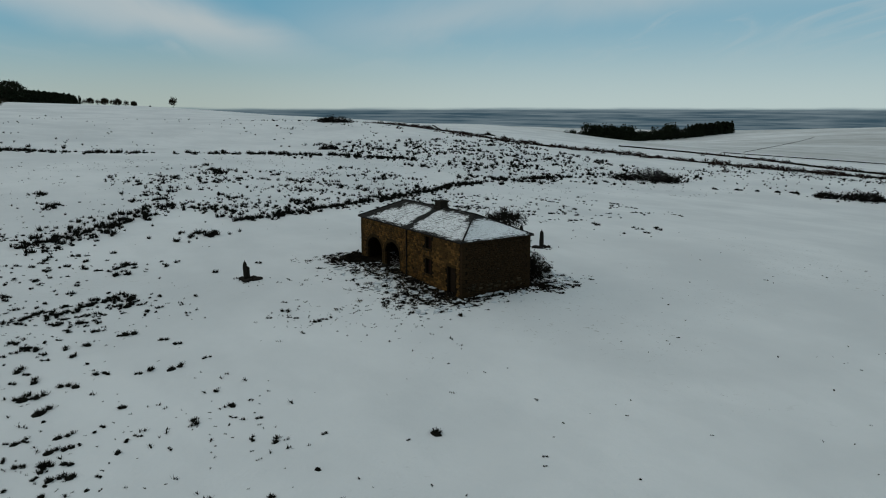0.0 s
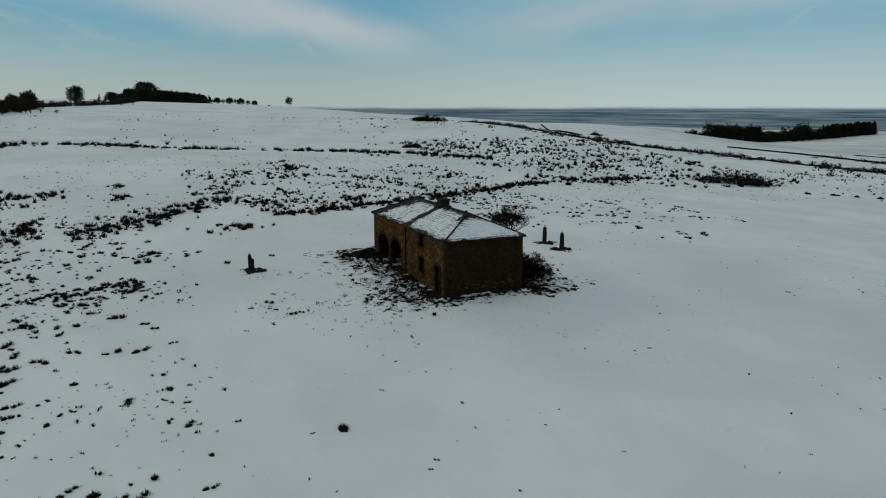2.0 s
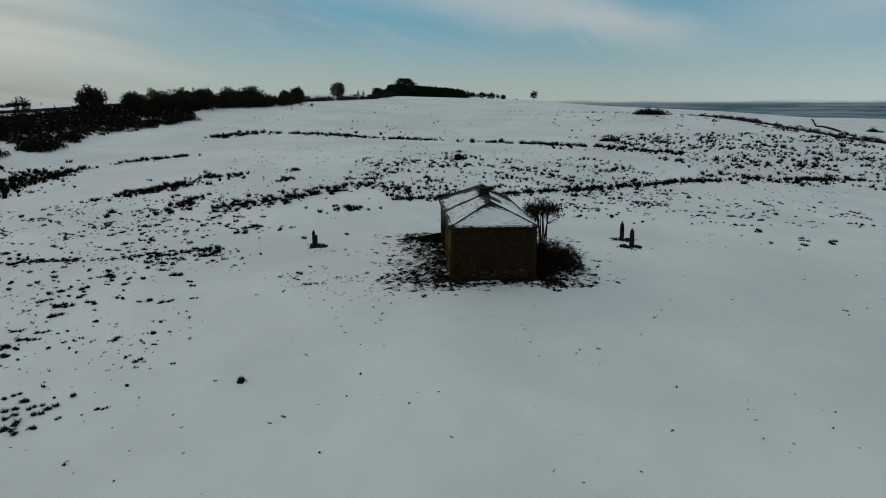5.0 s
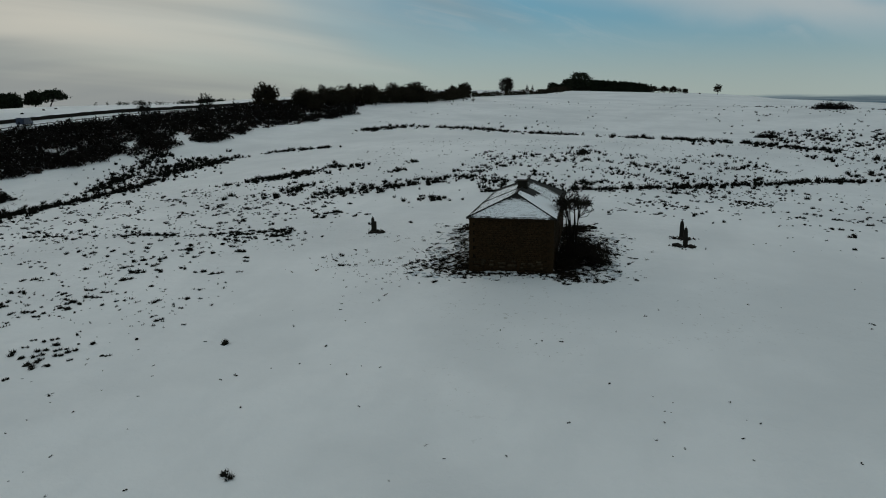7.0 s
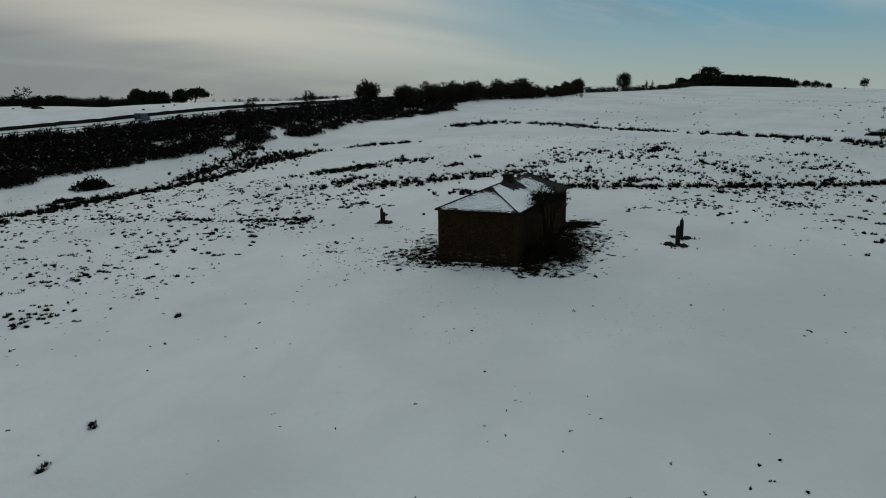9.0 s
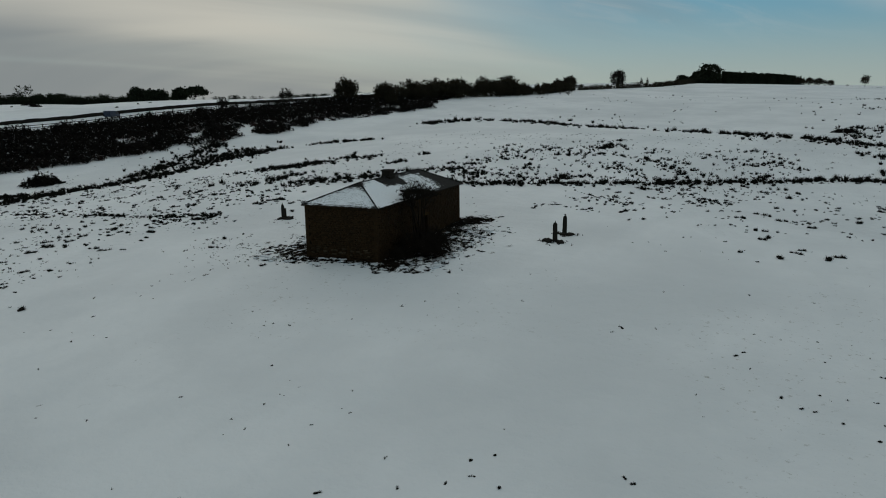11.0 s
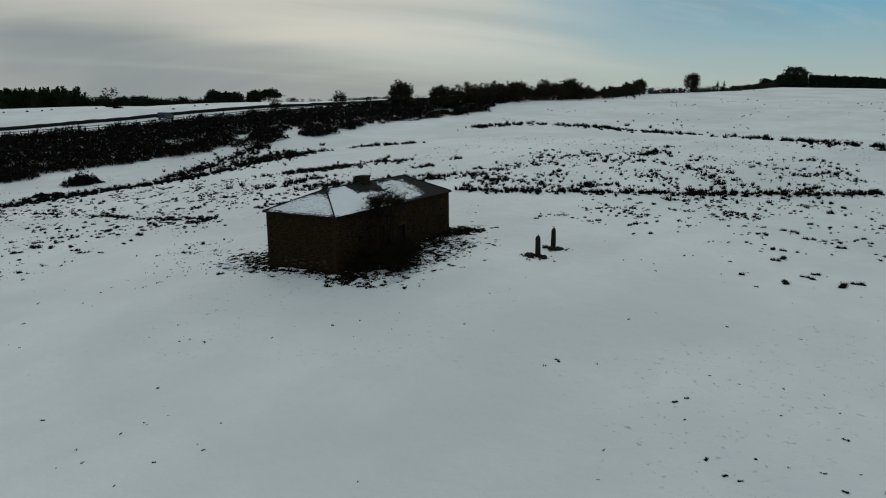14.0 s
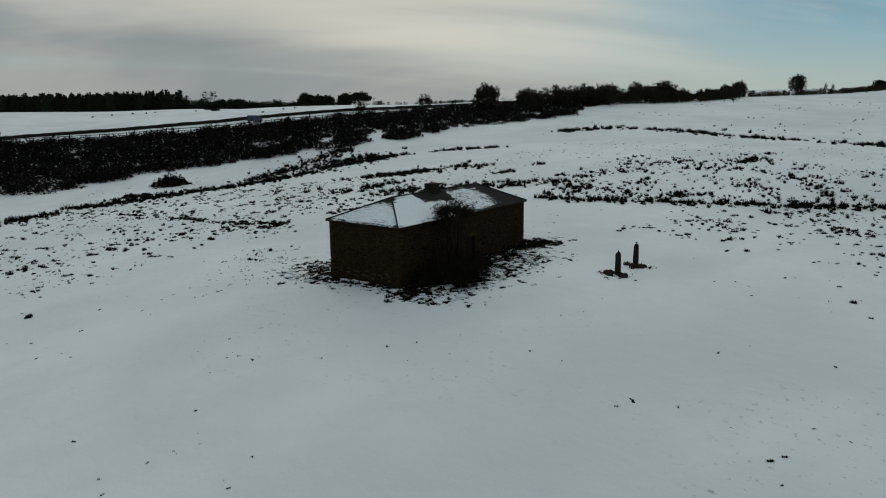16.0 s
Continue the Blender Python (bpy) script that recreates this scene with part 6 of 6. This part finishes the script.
# ---- gateposts ----
def gatepost(x, y, tall, wide, lean, turn, label, shoulder):
    z = float(land(x, y))
    ob = thing("gatepost", (x, y, z), label, "gatepost", "stone gateposts")
    bm = bmesh.new()
    levels = ((-0.3, 1.0), (0.25, 1.02), (0.7, 0.94), (0.88, 0.86), (0.965, 0.55), (1.0, 0.18))
    rings = []
    for f, g in levels:
        w, d = wide * g / 2, wide * 0.8 * g / 2
        rings.append([bm.verts.new((x + px * w + lean * tall * max(f, 0) + rng.normal(0, 0.012), y + py * d + rng.normal(0, 0.012), z + f * tall if f > 0 else z - 0.3)) for px, py in ((-0.7, -1), (0.7, -1), (1, -0.7), (1, 0.7), (0.7, 1), (-0.7, 1), (-1, 0.7), (-1, -0.7))])
    for a, b in zip(rings, rings[1:]):
        for k in range(8):
            j = (k + 1) % 8
            bm.faces.new((a[k], a[j], b[j], b[k]))
    bm.faces.new(rings[-1])
    part("shaft", bm, POST_STONE, ob)
    bm = bmesh.new()
    tube(bm, (x + lean * tall, y, z + tall - 0.03), (x + lean * tall, y, z + tall + 0.13), 0.045, 0.03, 6)
    part("iron_pin", bm, IRON, ob)
    if lean > 0:
        bm = bmesh.new()
        tube(bm, (x + lean * tall - 0.13, y, z + tall + 0.10), (x + lean * tall + 0.13, y, z + tall + 0.12), 0.03, 0.025, 6)
        part("hinge_hook", bm, IRON, ob)
    if shoulder:
        part("shoulder_stone", boxed(x + wide * 0.40, x + wide * 0.40 + 0.17, y - 0.2, y + 0.2, z - 0.2, z + tall * 0.72, 0.04), POST_STONE, ob)
    return ob


def base_stones(x, y, wide, n, label):
    """Dark stones and bare earth round the foot of a post."""
    r = np.random.default_rng(int(abs(x * 31 + y * 17)))
    for k in range(n):
        a, d = r.uniform(0, 2 * math.pi), wide * math.sqrt(r.uniform(0.12, 1))
        px, py = x + d * math.cos(a), y + d * 0.55 * math.sin(a)
        bm = bmesh.new()
        bmesh.ops.create_icosphere(bm, subdivisions=1, radius=1.0)
        s = r.uniform(0.12, 0.30)
        for vert in bm.verts:
            vert.co = Vector((vert.co.x * s * 1.4, vert.co.y * s, vert.co.z * s * 0.8)) * r.uniform(0.85, 1.15)
        ob = van_part("loose_stone", bm, POST_STONE, None)
        ob.matrix_world = pose(px, py, float(land(px, py)) + 0.05, 0, 0, r.uniform(0, 360))
        tagged(ob, label, "stone", "stones at the gateposts")


gatepost(-13.4, 11.4, 1.65, 0.36, -0.03, 20, "dark stone gatepost with a broken shoulder standing in snow", True)
gatepost(18.95, 8.95, 1.85, 0.42, 0.0, 0, "dark pointed stone gatepost standing in snow", False)
gatepost(18.95, 12.5, 1.85, 0.40, 0.02, 0, "dark pointed stone gatepost with an iron pin", False)
base_stones(-13.2, 11.3, 1.15, 24, "dark stone lying at the gatepost's foot")
base_stones(18.9, 8.8, 0.95, 14, "dark stone beside a gatepost")
base_stones(19.1, 12.3, 0.9, 14, "dark stone beside a gatepost")
for (cx, cy, w, n) in ((-13.2, 11.3, 1.2, 30), (18.9, 8.7, 1.3, 34), (19.1, 12.3, 1.1, 26)):
    xs, ys = cx + rng.normal(0, w * 0.55, n), cy + rng.normal(0, w * 0.4, n)
    v, f = scatter(STUBS, xs, ys, rng.uniform(0.6, 1.3, n))
    tagged(soup("gatepost_weeds", v, f, STRAW), "dead weeds round the foot of a gatepost", "weeds", kind="stuff")

# fallen timber in front of the door
for x0, y0, x1, y1, r0 in ((-2.2, -2.6, -1.0, -0.4, 0.06), (-2.6, -1.2, -1.3, 0.9, 0.05), (-1.6, -3.4, -0.7, -1.9, 0.05), (-2.9, 1.2, -2.1, 3.4, 0.06)):
    bm = bmesh.new()
    za, zb = float(land(x0, y0)), float(land(x1, y1))
    tube(bm, (x0, y0, za + r0), (x1, y1, zb + r0 + 0.15), r0, r0 * 0.7, 6)
    ob = van_part("fallen_branch", bm, DARK_WOOD, None)
    tagged(ob, "dark fallen branch lying among dead stalks", "branch", "fallen branches by the door")

# ---- distance with painted haze ----
def haze():
    m = bpy.data.materials.new("painted_haze")
    m.use_nodes = True
    t = m.node_tree
    for n in list(t.nodes):
        t.nodes.remove(n)
    geo = t.nodes.new("ShaderNodeNewGeometry")
    mp = t.nodes.new("ShaderNodeMapping")
    mp.inputs["Scale"].default_value = (0.0030, 0.0030, 0.085)
    ns = t.nodes.new("ShaderNodeTexNoise")
    ns.inputs["Scale"].default_value, ns.inputs["Detail"].default_value = 1.0, 5.0
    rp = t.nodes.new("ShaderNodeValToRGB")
    # haze is painted into the backdrop's colours, and the sheet glows by itself
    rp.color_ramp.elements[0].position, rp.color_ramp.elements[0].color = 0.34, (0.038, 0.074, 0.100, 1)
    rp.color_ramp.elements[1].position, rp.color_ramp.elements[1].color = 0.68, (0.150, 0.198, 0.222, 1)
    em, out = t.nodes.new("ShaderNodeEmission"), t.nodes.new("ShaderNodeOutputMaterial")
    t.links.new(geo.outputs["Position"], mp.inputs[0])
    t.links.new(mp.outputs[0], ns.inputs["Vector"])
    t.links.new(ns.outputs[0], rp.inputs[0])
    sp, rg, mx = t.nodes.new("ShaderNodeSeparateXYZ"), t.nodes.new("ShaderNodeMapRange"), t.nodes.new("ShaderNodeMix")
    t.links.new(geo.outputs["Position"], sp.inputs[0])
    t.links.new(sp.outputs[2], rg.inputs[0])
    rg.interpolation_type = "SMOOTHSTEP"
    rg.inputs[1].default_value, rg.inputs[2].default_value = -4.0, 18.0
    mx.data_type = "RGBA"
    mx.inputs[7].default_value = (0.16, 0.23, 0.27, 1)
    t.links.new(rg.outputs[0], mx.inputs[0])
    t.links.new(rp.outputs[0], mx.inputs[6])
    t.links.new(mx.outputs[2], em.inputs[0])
    # the top of the haze thins out into the sky
    soft, wave, sway, clear = t.nodes.new("ShaderNodeMapRange"), t.nodes.new("ShaderNodeMath"), t.nodes.new("ShaderNodeTexNoise"), t.nodes.new("ShaderNodeBsdfTransparent")
    slow, fade = t.nodes.new("ShaderNodeMapping"), t.nodes.new("ShaderNodeMixShader")
    slow.inputs["Scale"].default_value = (0.003, 0.003, 0.02)
    t.links.new(geo.outputs["Position"], slow.inputs[0])
    t.links.new(slow.outputs[0], sway.inputs["Vector"])
    sway.inputs["Scale"].default_value, sway.inputs["Detail"].default_value = 1.0, 4.0
    wave.operation = "MULTIPLY_ADD"
    wave.inputs[1].default_value = -26.0
    t.links.new(sway.outputs[0], wave.inputs[0])
    t.links.new(sp.outputs[2], wave.inputs[2])
    soft.interpolation_type = "SMOOTHSTEP"
    soft.inputs[1].default_value, soft.inputs[2].default_value = -17.0, 9.0
    t.links.new(wave.outputs[0], soft.inputs[0])
    west, thin = t.nodes.new("ShaderNodeMapRange"), t.nodes.new("ShaderNodeMath")
    west.inputs[1].default_value, west.inputs[2].default_value = 300.0, -1500.0
    t.links.new(sp.outputs[0], west.inputs[0])
    thin.operation = "MAXIMUM"
    t.links.new(soft.outputs[0], thin.inputs[0])
    t.links.new(west.outputs[0], thin.inputs[1])
    t.links.new(thin.outputs[0], fade.inputs[0])
    t.links.new(em.outputs[0], fade.inputs[1])
    t.links.new(clear.outputs[0], fade.inputs[2])
    t.links.new(fade.outputs[0], out.inputs[0])
    return m


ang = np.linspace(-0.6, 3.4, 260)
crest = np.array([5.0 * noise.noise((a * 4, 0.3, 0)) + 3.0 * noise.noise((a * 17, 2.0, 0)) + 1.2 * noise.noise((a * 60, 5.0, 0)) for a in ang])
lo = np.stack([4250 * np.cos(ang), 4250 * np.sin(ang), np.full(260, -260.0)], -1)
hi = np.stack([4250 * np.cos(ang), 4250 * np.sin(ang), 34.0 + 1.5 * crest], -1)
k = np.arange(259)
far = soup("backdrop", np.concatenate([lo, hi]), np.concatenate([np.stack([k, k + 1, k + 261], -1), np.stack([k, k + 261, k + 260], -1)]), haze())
tagged(far, "blue-grey hazy lowland hills on the horizon", "backdrop", kind="structure")

# ---- single wall stones, laid last ----
bm = bmesh.new()
box(bm, -0.5, 0.5, -0.5, 0.5, -0.5, 0.5, 0.06)
bmesh.ops.recalc_face_normals(bm, faces=bm.faces)
block = bpy.data.meshes.new("stone_block")
bm.to_mesh(block)
bm.free()


def piece_stone():
    n = Nodes("sandstone_piece", 0.95, 0.06)
    tint = (0.084, 0.047, 0.015)
    r = n.one()
    a = n.mix(r, tuple(0.5 * v for v in tint), tint)
    pick = n.ramp(n.math("FRACT", n.math("MULTIPLY", r, 37.0)), 0.35, 0.95)
    a = n.mix(n.math("MULTIPLY", pick, 0.5), a, (2.6 * tint[0], 2.3 * tint[1], 2.0 * tint[2]))
    col = n.mix(n.math("MULTIPLY", n.ramp(n.noise(0.55, 5.0, 0.65), 0.42, 0.68), 0.4), a, (0.014, 0.010, 0.006))
    n.bump(n.noise(14.0, 5.0, 0.65), 0.6, 0.03)
    return n.done(col)


block.materials.append(piece_stone())
for u, z, du, dz in WEST_NEAR[:300]:
    ob = new("stone", block)
    ob.parent = house
    ob.location = Vector((WX0 - 0.005, u, z)) - Vector(house.location)
    ob.scale = (0.05 + rng.uniform(0, 0.03), du, dz)
